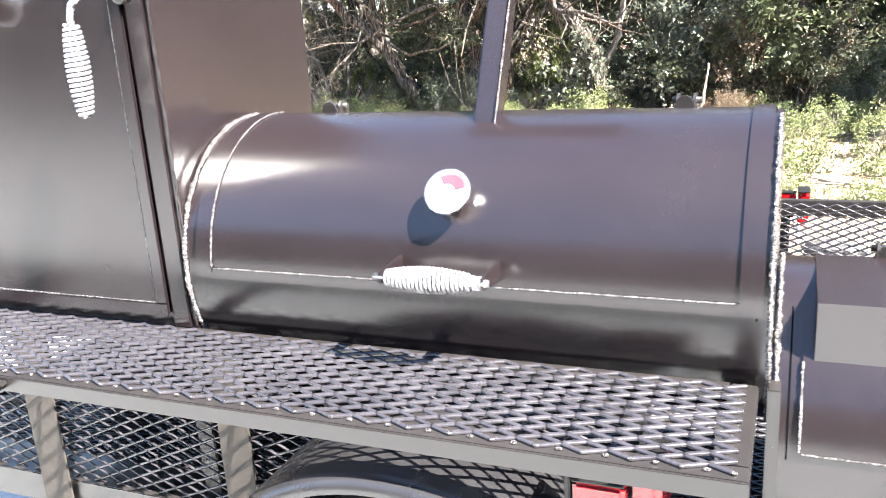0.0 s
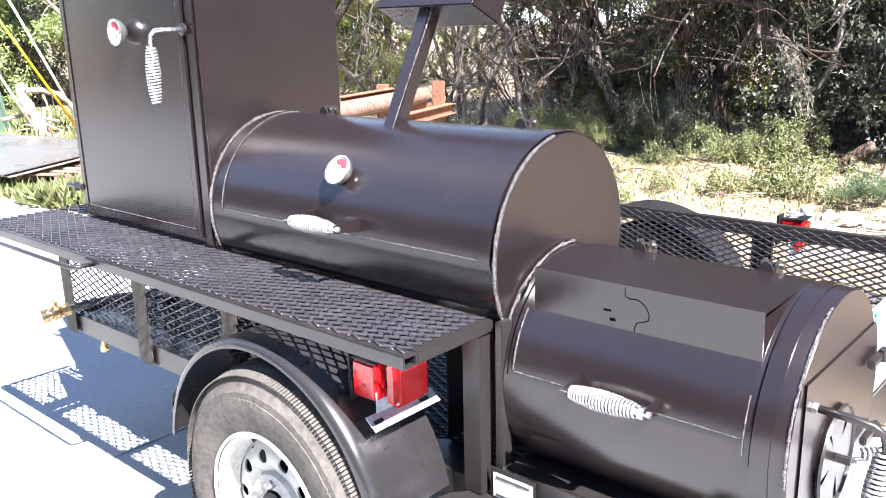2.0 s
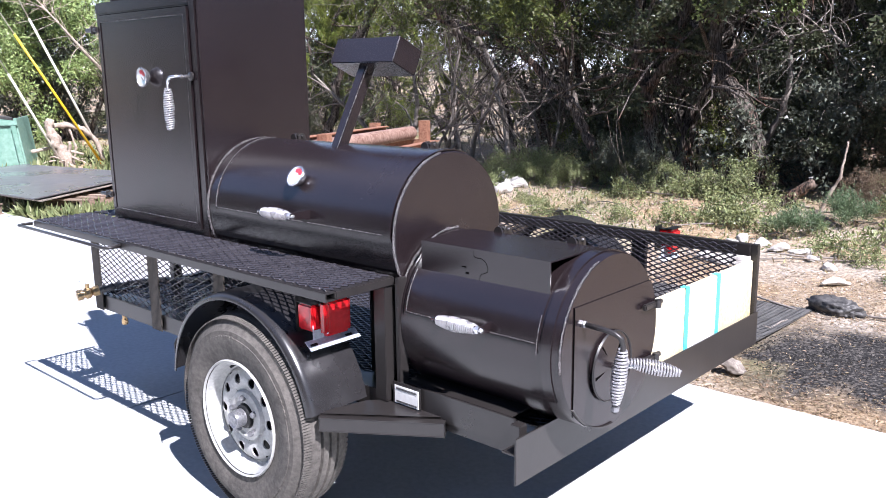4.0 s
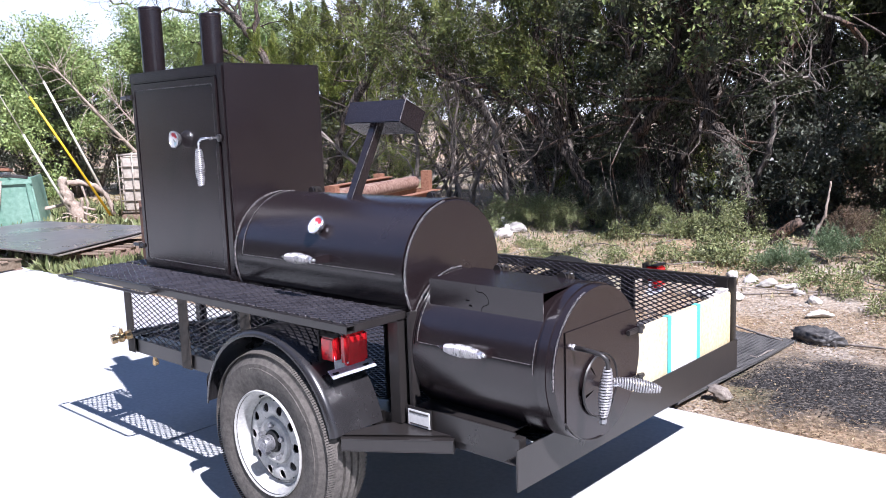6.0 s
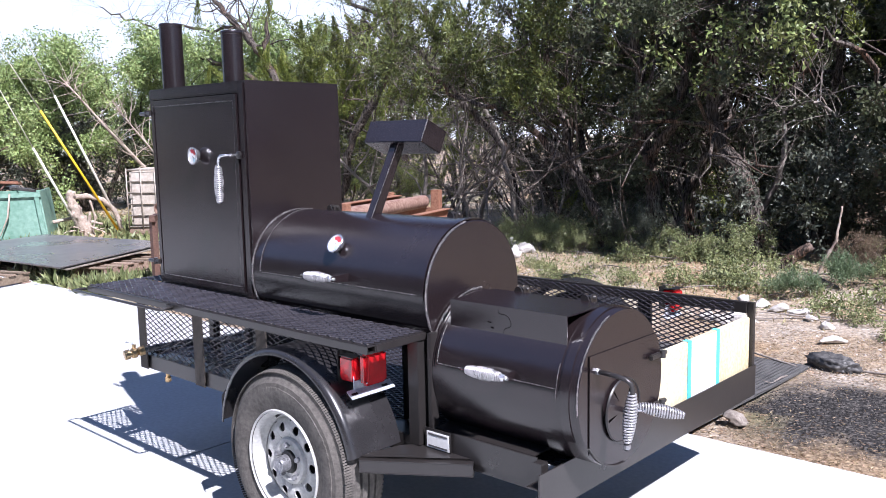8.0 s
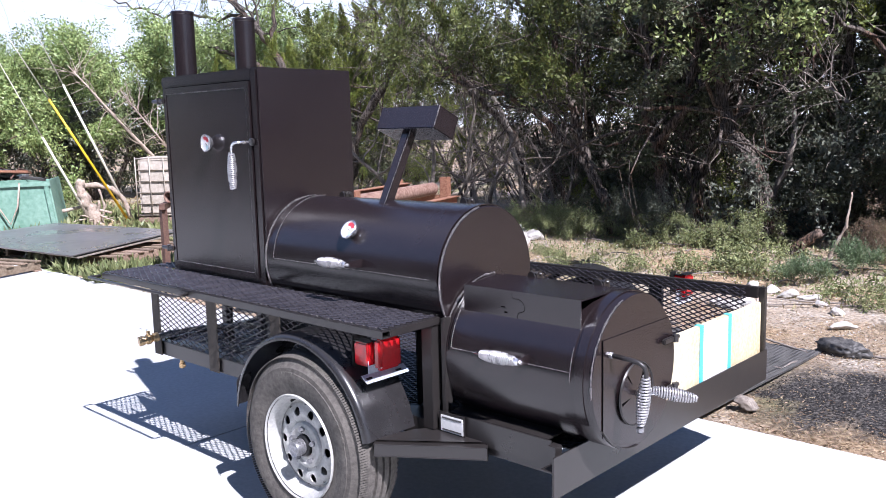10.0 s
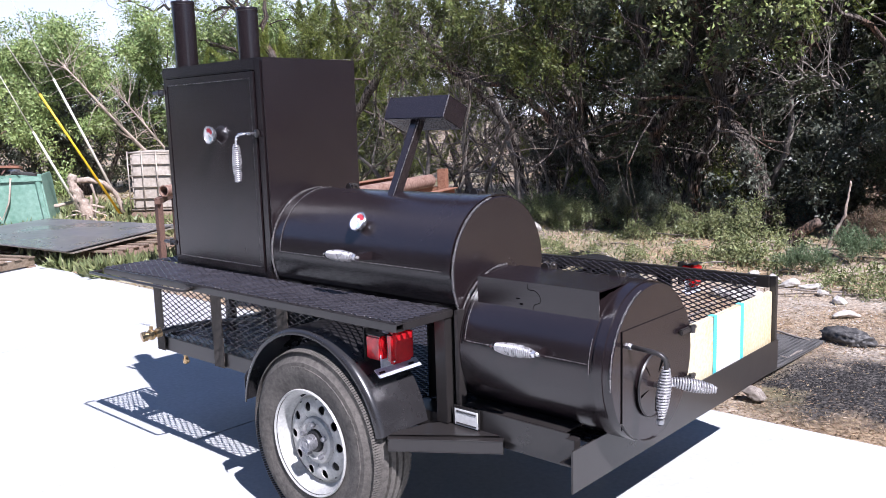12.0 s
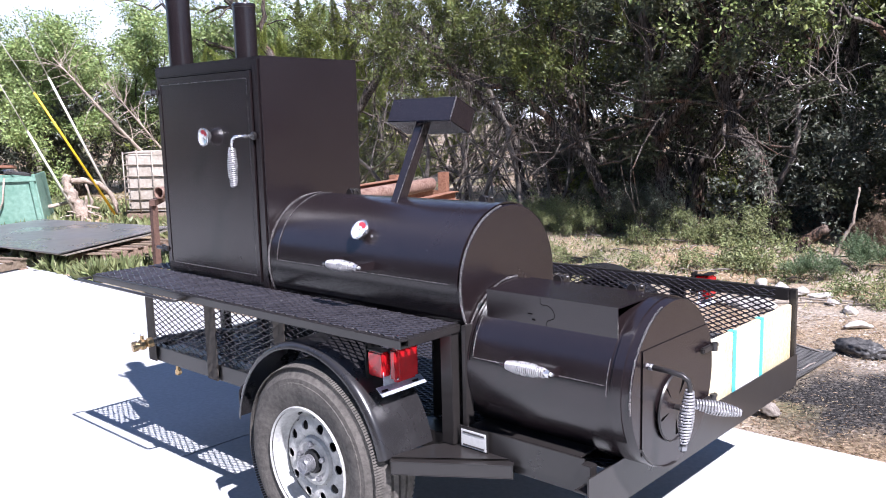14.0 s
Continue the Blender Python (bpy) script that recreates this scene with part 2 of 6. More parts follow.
def ground_material():
    m = bpy.data.materials.new("dry_leafy_ground")
    m.use_nodes = True
    nt = m.node_tree
    N, L = nt.nodes.new, nt.links.new
    b = nt.nodes["Principled BSDF"]
    b.inputs["Roughness"].default_value = 0.95
    b.inputs["Specular IOR Level"].default_value = 0.2
    geo = N("ShaderNodeNewGeometry")

    def noise_node(scale, detail=6):
        n = N("ShaderNodeTexNoise")
        n.inputs["Scale"].default_value = scale
        n.inputs["Detail"].default_value = detail
        L(geo.outputs["Position"], n.inputs["Vector"])
        return n

    def mixer(fac, a, c):
        x = N("ShaderNodeMix")
        x.data_type = "RGBA"
        L(fac, x.inputs["Factor"])
        for key, v in (("A", a), ("B", c)):
            if isinstance(v, tuple):
                x.inputs[key].default_value = (*v, 1)
            else:
                L(v, x.inputs[key])
        return x.outputs["Result"]

    def band(src, lo, hi):
        r = N("ShaderNodeMapRange")
        r.inputs["From Min"].default_value = lo
        r.inputs["From Max"].default_value = hi
        L(src, r.inputs["Value"])
        return r.outputs[0]

    fine = band(noise_node(28).outputs["Fac"], 0.35, 0.7)
    litter = mixer(fine, (0.18, 0.122, 0.075), (0.52, 0.395, 0.255))
    grey = mixer(band(noise_node(45).outputs["Fac"], 0.35, 0.65), (0.20, 0.17, 0.14), (0.52, 0.46, 0.385))
    base = mixer(band(noise_node(0.8).outputs["Fac"], 0.42, 0.62), litter, grey)
    green = mixer(band(noise_node(18).outputs["Fac"], 0.35, 0.65), (0.09, 0.095, 0.035), (0.26, 0.25, 0.11))
    base = mixer(band(noise_node(0.55).outputs["Fac"], 0.55, 0.66), base, green)
    # burnt patch of ash and charcoal beside the slab
    sep = N("ShaderNodeVectorMath")
    sep.operation = "SUBTRACT"
    sep.inputs[1].default_value = (0.68, 2.92, 0)
    L(geo.outputs["Position"], sep.inputs[0])
    sc = N("ShaderNodeVectorMath")
    sc.operation = "MULTIPLY"
    sc.inputs[1].default_value = (1.15, 1.55, 0)
    L(sep.outputs[0], sc.inputs[0])
    ln = N("ShaderNodeVectorMath")
    ln.operation = "LENGTH"
    L(sc.outputs[0], ln.inputs[0])
    wob = N("ShaderNodeMath")
    wob.operation = "MULTIPLY_ADD"
    wob.inputs[1].default_value = 1.7
    wob.inputs[2].default_value = -0.85
    L(noise_node(3.2).outputs["Fac"], wob.inputs[0])
    tot = N("ShaderNodeMath")
    tot.operation = "ADD"
    L(ln.outputs["Value"], tot.inputs[0])
    L(wob.outputs[0], tot.inputs[1])
    burnt = mixer(band(noise_node(55).outputs["Fac"], 0.45, 0.75), (0.024, 0.023, 0.023), (0.19, 0.172, 0.155))
    base = mixer(band(tot.outputs[0], 1.10, 0.55), base, burnt)
    L(base, b.inputs["Base Color"])
    bp = N("ShaderNodeBump")
    bp.inputs["Strength"].default_value = 0.9
    bp.inputs["Distance"].default_value = 0.03
    L(noise_node(35).outputs["Fac"], bp.inputs["Height"])
    L(bp.outputs[0], b.inputs["Normal"])
    return m


GROUND = ground_material()


# ---------------------------------------------------------------- mesh helpers
def solid(bm, bevel=0.0, smooth=False):
    if bevel:
        bmesh.ops.bevel(bm, geom=bm.edges[:], offset=bevel, segments=2, affect="EDGES", clamp_overlap=True)
    for f in bm.faces:
        f.smooth = smooth
    return bm


def box(x0, x1, y0, y1, z0, z1, bevel=0.002):
    bm = bmesh.new()
    bmesh.ops.create_cube(bm, size=1)
    for v in bm.verts:
        v.co = ((x0 + x1) / 2 + v.co.x * (x1 - x0), (y0 + y1) / 2 + v.co.y * (y1 - y0), (z0 + z1) / 2 + v.co.z * (z1 - z0))
    return solid(bm, bevel)


def beam(a, b, w, h, bevel=0.002, up=(0, 0, 1)):
    """A bar from a to b, w across and h high."""
    a, b = Vector(a), Vector(b)
    d = (b - a).normalized()
    side = d.cross(Vector(up)).normalized()
    top = side.cross(d)
    bm = bmesh.new()
    bmesh.ops.create_cube(bm, size=1)
    for v in bm.verts:
        v.co = (a + b) / 2 + d * v.co.x * (b - a).length + side * v.co.y * w + top * v.co.z * h
    return solid(bm, bevel)


def join(*bms):
    out = bmesh.new()
    for b in bms:
        me = bpy.data.meshes.new("t")
        b.to_mesh(me)
        b.free()
        out.from_mesh(me)
        bpy.data.meshes.remove(me)
    return out


def tube(points, radius, n=10, caps=True, smooth=True):
    """A round bar along points; radius is a number or one for each point."""
    pts = [Vector(p) for p in points]
    rad = radius if isinstance(radius, (list, tuple)) else [radius] * len(pts)
    bm = bmesh.new()
    rings = []
    t0 = (pts[1] - pts[0]).normalized()
    u = t0.orthogonal().normalized()
    for i, p in enumerate(pts):
        t = (pts[min(i + 1, len(pts) - 1)] - pts[max(i - 1, 0)]).normalized()
        u = (u - t * u.dot(t)).normalized()
        w = t.cross(u)
        rings.append([bm.verts.new(p + (u * math.cos(k * math.tau / n) + w * math.sin(k * math.tau / n)) * rad[i]) for k in range(n)])
    for a, b in zip(rings, rings[1:]):
        for k in range(n):
            bm.faces.new((a[k], a[(k + 1) % n], b[(k + 1) % n], b[k])).smooth = smooth
    if caps:
        bm.faces.new(rings[0][::-1])
        bm.faces.new(rings[-1])
    return bm


def lathe(profile, origin, axis, n=48, smooth=True, arc=math.tau, start=0.0, ref=None):
    """Turns (along, radius) pairs about an axis through origin. With arc < tau it stays open."""
    o, ax = Vector(origin), Vector(axis).normalized()
    u = Vector(ref).normalized() if ref else ax.orthogonal().normalized()
    w = ax.cross(u)
    bm = bmesh.new()
    full = arc > math.tau - 1e-6
    cols = n if full else n + 1
    grid = []
    for k in range(cols):
        a = start + arc * k / n
        d = u * math.cos(a) + w * math.sin(a)
        grid.append([bm.verts.new(o + ax * s + d * r) for s, r in profile])
    for k in range(n):
        g, h = grid[k], grid[(k + 1) % cols]
        for i in range(len(profile) - 1):
            if profile[i][1] < 1e-6 and profile[i + 1][1] < 1e-6:
                continue
            bm.faces.new((g[i], h[i], h[i + 1], g[i + 1])).smooth = smooth
    bmesh.ops.remove_doubles(bm, verts=bm.verts[:], dist=1e-5)
    bmesh.ops.recalc_face_normals(bm, faces=bm.faces[:])
    return bm


def sweep_arc(center, x0, x1, r0, r1, a0, a1, n=48, smooth=True):
    """A bent plate about an axis along x: from angle a0 to a1 (0 faces -y, 90 up), between radii r0 and r1."""
    cy, cz = center
    bm = bmesh.new()
    rows = []
    for k in range(n + 1):
        a = radians(a0 + (a1 - a0) * k / n)
        cs, sn = -math.cos(a), math.sin(a)
        rows.append([bm.verts.new((x, cy + r * cs, cz + r * sn)) for x, r in ((x0, r1), (x1, r1), (x1, r0), (x0, r0))])
    for a, b in zip(rows, rows[1:]):
        for i in range(4):
            f = bm.faces.new((a[i], b[i], b[(i + 1) % 4], a[(i + 1) % 4]))
            f.smooth = smooth and i in (0, 2)
    bm.faces.new(rows[0])
    bm.faces.new(rows[-1][::-1])
    bmesh.ops.recalc_face_normals(bm, faces=bm.faces[:])
    return bm


def bead(points, r=0.004, seed=0, step=0.0035):
    """A rippled weld bead along points."""
    rnd = random.Random(seed)
    pts = [Vector(p) for p in points]
    fine = []
    for a, b in zip(pts, pts[1:]):
        k = max(1, int((b - a).length / step))
        fine += [a.lerp(b, i / k) for i in range(k)]
    fine.append(pts[-1])
    fine = [p + Vector((rnd.uniform(-1, 1), rnd.uniform(-1, 1), rnd.uniform(-1, 1))) * r * 0.22 for p in fine]
    return tube(fine, [r * rnd.uniform(0.5, 1.3) for _ in fine], n=6)


def spring(a, b, r_end, r_mid, turns, wire=0.0038, per=14):
    """A barrel-shaped coil handle between two points."""
    a, b = Vector(a), Vector(b)
    d = (b - a).normalized()
    u = d.orthogonal().normalized()
    w = d.cross(u)
    pts = []
    for i in range(turns * per + 1):
        s = i / (turns * per)
        r = r_end + (r_mid - r_end) * math.sin(math.pi * s) ** 0.8
        ang = math.tau * turns * s
        pts.append(a.lerp(b, s) + (u * math.cos(ang) + w * math.sin(ang)) * r)
    return tube(pts, wire, n=6)


def expanded(origin, along, across, length, width, lwd=0.061, swd=0.0277, bar=0.0046, deep=0.0044, tilt=0.5):
    """A sheet of expanded metal: staggered tilted strands."""
    o, e, f = Vector(origin), Vector(along).normalized(), Vector(across).normalized()
    nrm = e.cross(f).normalized()
    nx, ny = int(round(length / lwd)), int(round(width / swd))
    sx, sy = length / nx, width / ny
    verts, faces = [], []
    for j in range(ny):
        for i in range(nx):
            x, y = i * sx, j * sy
            mid = (x + sx / 2, y + sy / 2)
            for (p, q, flip) in (((x, y), mid, 1), (mid, (x + sx, y), -1), ((x, y + sy), mid, -1), (mid, (x + sx, y + sy), 1)):
                a = o + e * p[0] + f * p[1]
                b = o + e * q[0] + f * q[1]
                t = (b - a).normalized()
                s = t.cross(nrm)
                s1 = (s * 0.85 + nrm * tilt * (1 if f.dot(s) > 0 else -1)).normalized() * bar / 2
                n1 = t.cross(s1).normalized() * deep / 2
                k = len(verts)
                for c in (a - t * 0.002, b + t * 0.002):
                    verts += [tuple(c + s1 + n1), tuple(c - s1 + n1), tuple(c - s1 - n1), tuple(c + s1 - n1)]
                faces += [(k, k + 1, k + 5, k + 4), (k + 1, k + 2, k + 6, k + 5), (k + 2, k + 3, k + 7, k + 6), (k + 3, k, k + 4, k + 7)]
    me = bpy.data.meshes.new("expanded_metal")
    me.from_pydata(verts, [], faces)
    me.polygons.foreach_set("use_smooth", [True] * len(me.polygons))
    return me


def thing(name, at, label, category, group="", kind=""):
    ob = new(name)
    ob.location = at
    ob.empty_display_size = 0.1
    return tagged(ob, label, category, group, kind)


def part(name, shape, mat, parent, label=""):
    """Links a bmesh or mesh, given in world places, as one mesh under a thing or part."""
    if isinstance(shape, bmesh.types.BMesh):
        for e in shape.edges:
            if len(e.link_faces) == 2 and e.calc_face_angle(0.0) > 0.6:
                e.smooth = False
        me = bpy.data.meshes.new(name)
        shape.to_mesh(me)
        shape.free()
    else:
        me = shape
    me.materials.append(mat)
    ob = new(name, me)
    if parent is not None:
        ob.parent = parent
        ob.matrix_parent_inverse = Matrix.Translation(parent.location).inverted() if parent.type == "EMPTY" else Matrix()
    if label:
        ob["label"] = label
    return ob


def lone(name, shape, mat, label, category, group="", kind=""):
    return tagged(part(name, shape, mat, None), label, category, group, kind)


# ---------------------------------------------------------------- ground and slab
def make_ground():
    verts, faces = [], []
    xs = np.concatenate([[-400, -150, -70], np.arange(-34, 16.1, 0.5), [40, 120, 400]])
    ys = np.concatenate([[-400, -120, -40, -15], np.arange(-4, 26.1, 0.5), [30, 40, 60, 90, 400]])
    for y in ys:
        for x in xs:
            z = ground_z(x, y)
            verts.append((x, y, z if y > 2.2 else -0.045))
    w = len(xs)
    for j in range(len(ys) - 1):
        for i in range(w - 1):
            faces.append((j * w + i, j * w + i + 1, (j + 1) * w + i + 1, (j + 1) * w + i))
    me = bpy.data.meshes.new("ground")
    me.from_pydata(verts, [], faces)
    for p in me.polygons:
        p.use_smooth = True
    lone("ground", me, GROUND, "dry ground with leaf litter and burnt patch", "ground", kind="structure")


def ground_z(x, y):
    d = max(0.0, y - 2.2)
    rise = 0.035 * min(max(0.0, y - 14.0), 45.0)
    bank = (0.024 * min(d, 2.3) + 0.045 * min(max(0.0, y - 4.5), 3.0)) * min(1.0, max(0.0, (x + 8.0) / 4.0))
    return -0.035 + 0.05 * min(d, 1.0) * noise.noise((x * 0.7, y * 0.7, 0.0)) + 0.006 * min(d, 14) + rise + bank


make_ground()
slab = thing("pavement", (0, 0, 0), "pale sunlit concrete slab with saw-cut joints", "pavement", kind="structure")
for bx0, bx1 in ((-16.0, -8.604), (-8.6, -4.204), (-4.2, -1.654), (-1.65, 2.996), (3.0, 14.0)):
    part("slab_panel", box(bx0, bx1, -8.0, 2.10, -0.14, 0.0, 0.004), CONCRETE, slab)

# unseen wall added behind the camera, kept dark to dim reflections
WALL = material("dark_unseen_wall", (0.060, 0.062, 0.052), rough=0.6, vary=0.15, scale=1.5, fine=12, bump=0.1)
lone("unseen_wall_south", box(-18.0, 16.0, -8.3, -8.1, -0.05, 4.6, 0.01), WALL, "unseen dark wall added behind the camera to dim reflections", "wall", kind="structure")

# pale summer sky far behind the trees
def sky_backdrop():
    m = bpy.data.materials.new("hazy_sky")
    m.use_nodes = True
    nt = m.node_tree
    nt.nodes.remove(nt.nodes["Principled BSDF"])
    geo, sep, rng, mix = (nt.nodes.new(n) for n in ("ShaderNodeNewGeometry", "ShaderNodeSeparateXYZ", "ShaderNodeMapRange", "ShaderNodeMix"))
    noi, add, em = (nt.nodes.new(n) for n in ("ShaderNodeTexNoise", "ShaderNodeMath", "ShaderNodeEmission"))
    noi.inputs["Scale"].default_value = 0.012
    noi.inputs["Detail"].default_value = 7
    add.operation = "MULTIPLY_ADD"
    add.inputs[1].default_value = 60
    nt.links.new(geo.outputs["Position"], sep.inputs[0])
    nt.links.new(geo.outputs["Position"], noi.inputs["Vector"])
    nt.links.new(noi.outputs["Fac"], add.inputs[0])
    nt.links.new(sep.outputs["Z"], add.inputs[2])
    rng.inputs["From Min"].default_value = 40
    rng.inputs["From Max"].default_value = 130
    nt.links.new(add.outputs[0], rng.inputs["Value"])
    mix.data_type = "RGBA"
    mix.inputs["A"].default_value = (0.90, 0.96, 1.0, 1)
    mix.inputs["B"].default_value = (0.50, 0.70, 0.95, 1)
    nt.links.new(rng.outputs[0], mix.inputs["Factor"])
    nt.links.new(mix.outputs["Result"], em.inputs["Color"])
    em.inputs["Strength"].default_value = 0.72
    nt.links.new(em.outputs[0], nt.nodes["Material Output"].inputs["Surface"])
    bm = bmesh.new()
    cols = []
    for k in range(41):
        a = radians(-30 + 110 * k / 40)
        cols.append([bm.verts.new((-300 * math.sin(a), 300 * math.cos(a), z)) for z in (-5, 30, 70, 110)])
    for p, q in zip(cols, cols[1:]):
        for i in range(3):
            bm.faces.new((p[i], q[i], q[i + 1], p[i + 1])).smooth = True
    lone("backdrop", bm, m, "pale hazy blue summer sky behind the trees", "sky", kind="structure")


sky_backdrop()


# ---------------------------------------------------------------- trailer
trailer = thing("trailer", (-0.7, 1.0, 0), "dark brown painted steel utility trailer with expanded mesh sides", "trailer")
NY, FY, RX, FX = 0.25, 1.785, 0.535, -1.97
BED = 0.47
# main frame
part("side_rail", box(FX, -0.02, NY, NY + 0.04, 0.405, 0.475), PAINT_STEEL, trailer)
part("side_rail", box(FX, RX - 0.006, FY - 0.04, FY, 0.385, 0.475), PAINT_STEEL, trailer)
part("front_rail", box(FX, FX + 0.04, NY + 0.043, FY - 0.043, 0.405, 0.475), PAINT_STEEL, trailer)
for cx in (-1.45, -0.95, -0.45, 0.05):
    part("crossmember", box(cx, cx + 0.04, NY + 0.043, FY - 0.043, 0.405, 0.455), PAINT_STEEL, trailer)
part("rear_sill", box(RX - 0.006, RX, 0.19, FY + 0.012, 0.365, 0.500, 0.001), PAINT_STEEL, trailer)
part("rear_sill_flange", box(RX - 0.05, RX - 0.008, 0.19, FY - 0.045, 0.449, 0.455, 0.001), PAINT_STEEL, trailer)
part("tailgate_post", box(RX - 0.034, RX - 0.0065, FY - 0.014, FY + 0.012, 0.365, 0.778), PAINT_STEEL, trailer)
# firebox support angle along the near side
part("support_angle", join(box(0.10, 0.475, 0.262, 0.268, 0.435, 0.52, 0.001), box(0.035, 0.455, 0.270, 0.47, 0.514, 0.52, 0.001)),
     PAINT_STEEL, trailer)
part("support_stub", box(0.478, 0.512, 0.235, 0.27, 0.44, 0.515), PAINT_STEEL, trailer)
part("side_rail", box(-0.018, RX - 0.008, 0.272, 0.31, 0.405, 0.448), PAINT_STEEL, trailer)
# near corner gusset and diagonal brace
brace = part("corner_brace", beam((-0.10, 0.045, 0.423), (0.215, 0.262, 0.421), 0.05, 0.044), PAINT_STEEL, trailer)
gus = bmesh.new()
for f in ((0.446, 1), (0.450, -1)):
    vs = [gus.verts.new((x, y, f[0])) for x, y in ((-0.115, 0.03), (0.215, 0.27), (-0.02, 0.262), (-0.07, 0.205))]
    gus.faces.new(vs if f[1] > 0 else vs[::-1])
part("gusset_plate", gus, PAINT_STEEL, trailer)
# posts
part("post", box(-0.056, -0.006, 0.235, 0.285, 0.452, 0.823), PAINT_STEEL, trailer)
part("post", box(0.012, 0.03, 0.262, 0.30, 0.452, 0.85), PAINT_STEEL, trailer)
for px, pw in ((-1.955, 0.07), (-1.45, 0.08), (-0.955, 0.07)):
    part("post", join(box(px, px + pw, NY - 0.012, NY - 0.007, 0.405, 0.823, 0.001), box(px, px + 0.006, NY - 0.007, NY - 0.001, 0.405, 0.823, 0.001)),
         POST_PAINT, trailer, "matte brown angle iron post")
for px, pw in ((-1.93, 0.04), (-1.1, 0.06), (-0.035, 0.07)):
    part("post", box(px, px + pw, FY - 0.012, FY + 0.008, 0.478, 0.729), PAINT_STEEL, trailer)
part("top_rail", box(FX, RX - 0.035, FY - 0.022, FY + 0.008, 0.730, 0.778), PAINT_STEEL, trailer)
# mesh panels
part("mesh_panel", expanded((FX, NY + 0.014, 0.468), (1, 0, 0), (0, 0, 1), 1.73, 0.335, 0.058, 0.0265, 0.0041, 0.0040), MESH_PAINT, trailer)["kind"] = "stuff"
part("mesh_panel", expanded((FX, FY - 0.036, 0.478), (1, 0, 0), (0, 0, 1), RX - FX - 0.085, 0.294, 0.048, 0.0215, 0.0044, 0.0044), MESH_PAINT, trailer)["kind"] = "stuff"
part("bed_plate", box(FX + 0.045, RX - 0.0075, 0.372, 1.18, 0.4575, 0.4605, 0), PAINT_STEEL, trailer)
part("bed_plate", box(FX + 0.045, 0.0, 0.296, 0.3715, 0.4575, 0.4605, 0), PAINT_STEEL, trailer)
part("bed_plate", box(0.15, RX - 0.0075, 1.182, FY - 0.05, 0.4575, 0.4605, 0), PAINT_STEEL, trailer)
part("bed_mesh", expanded((FX + 0.045, 0.375, 0.4645), (1, 0, 0), (0, 1, 0), RX - FX - 0.10, FY - 0.43), MESH_PAINT,
     trailer)["kind"] = "stuff"

# side shelf of expanded metal
shelf = part("shelf_frame", join(
    box(-1.965, 0.0, 0.0, 0.004, 0.8240, 0.8500, 0.001), box(-1.965, 0.0, 0.005, 0.038, 0.8460, 0.8500, 0.001),
    box(-1.965, 0.0, 0.005, 0.038, 0.8240, 0.8280, 0.001), box(-1.965, 0.0, 0.034, 0.038, 0.8285, 0.8455, 0.001),
    box(-0.038, 0.0, 0.039, 0.274, 0.8240, 0.8500, 0.002), box(-0.06, -0.058, 0.006, 0.033, 0.8290, 0.8450, 0),
    box(-1.965, -1.961, 0.042, 0.30, 0.8240, 0.8500, 0.001), box(-1.965, -0.04, 0.268, 0.274, 0.8240, 0.8450, 0.001), box(-1.76, -0.04, 0.246, 0.276, 0.8460, 0.8500, 0.001)), PAINT_STEEL, trailer,
    "angle iron shelf frame")
for bx0, bx1 in ((-1.600, -1.562), (-1.540, -1.502), (-1.000, -0.965)):
    part("cross_bar", box(bx0, bx1, 0.040, 0.266, 0.8240, 0.8460, 0.001), PAINT_STEEL, shelf)
part("shelf_mesh", expanded((-1.963, 0.017, 0.8525), (1, 0, 0), (0, 1, 0), 1.945, 0.245, 0.061, 0.0277, 0.0064, 0.0026, 0.75), MESH_PAINT, shelf,
     "raised expanded metal shelf surface")["kind"] = "stuff"
part("shelf_mesh", expanded((-1.963, 0.276, 0.8525), (1, 0, 0), (0, 1, 0), 0.20, 0.12, 0.061, 0.0277, 0.0064, 0.0026, 0.75), MESH_PAINT, shelf)["kind"] = "stuff"
tacks = bmesh.new()
for k in range(65):
    m = Matrix.Translation((-1.963 + 1.945 * k / 64, 0.018, 0.8525)) @ Matrix.Diagonal((1.3, 0.8, 0.7, 1))
    bmesh.ops.create_icosphere(tacks, subdivisions=1, radius=0.0040, matrix=m)
part("weld_tack", tacks, WELD, shelf)["kind"] = "stuff"
part("towel_bar", tube([(-1.985, 0.004, 0.8340), (-1.995, -0.03, 0.8340), (-1.985, -0.055, 0.8340), (-1.60, -0.055, 0.8340), (-1.215, -0.055, 0.8340),
                        (-1.20, -0.045, 0.8340), (-1.195, 0.001, 0.8340)], 0.0065), PAINT_STEEL, shelf, "bent round towel bar")
part("latch_tab", box(-1.235, -1.18, -0.012, -0.001, 0.8380, 0.8460, 0.001), PAINT_STEEL, shelf)

# wheel
WX, WZ, WR = -0.462, 0.350, 0.350


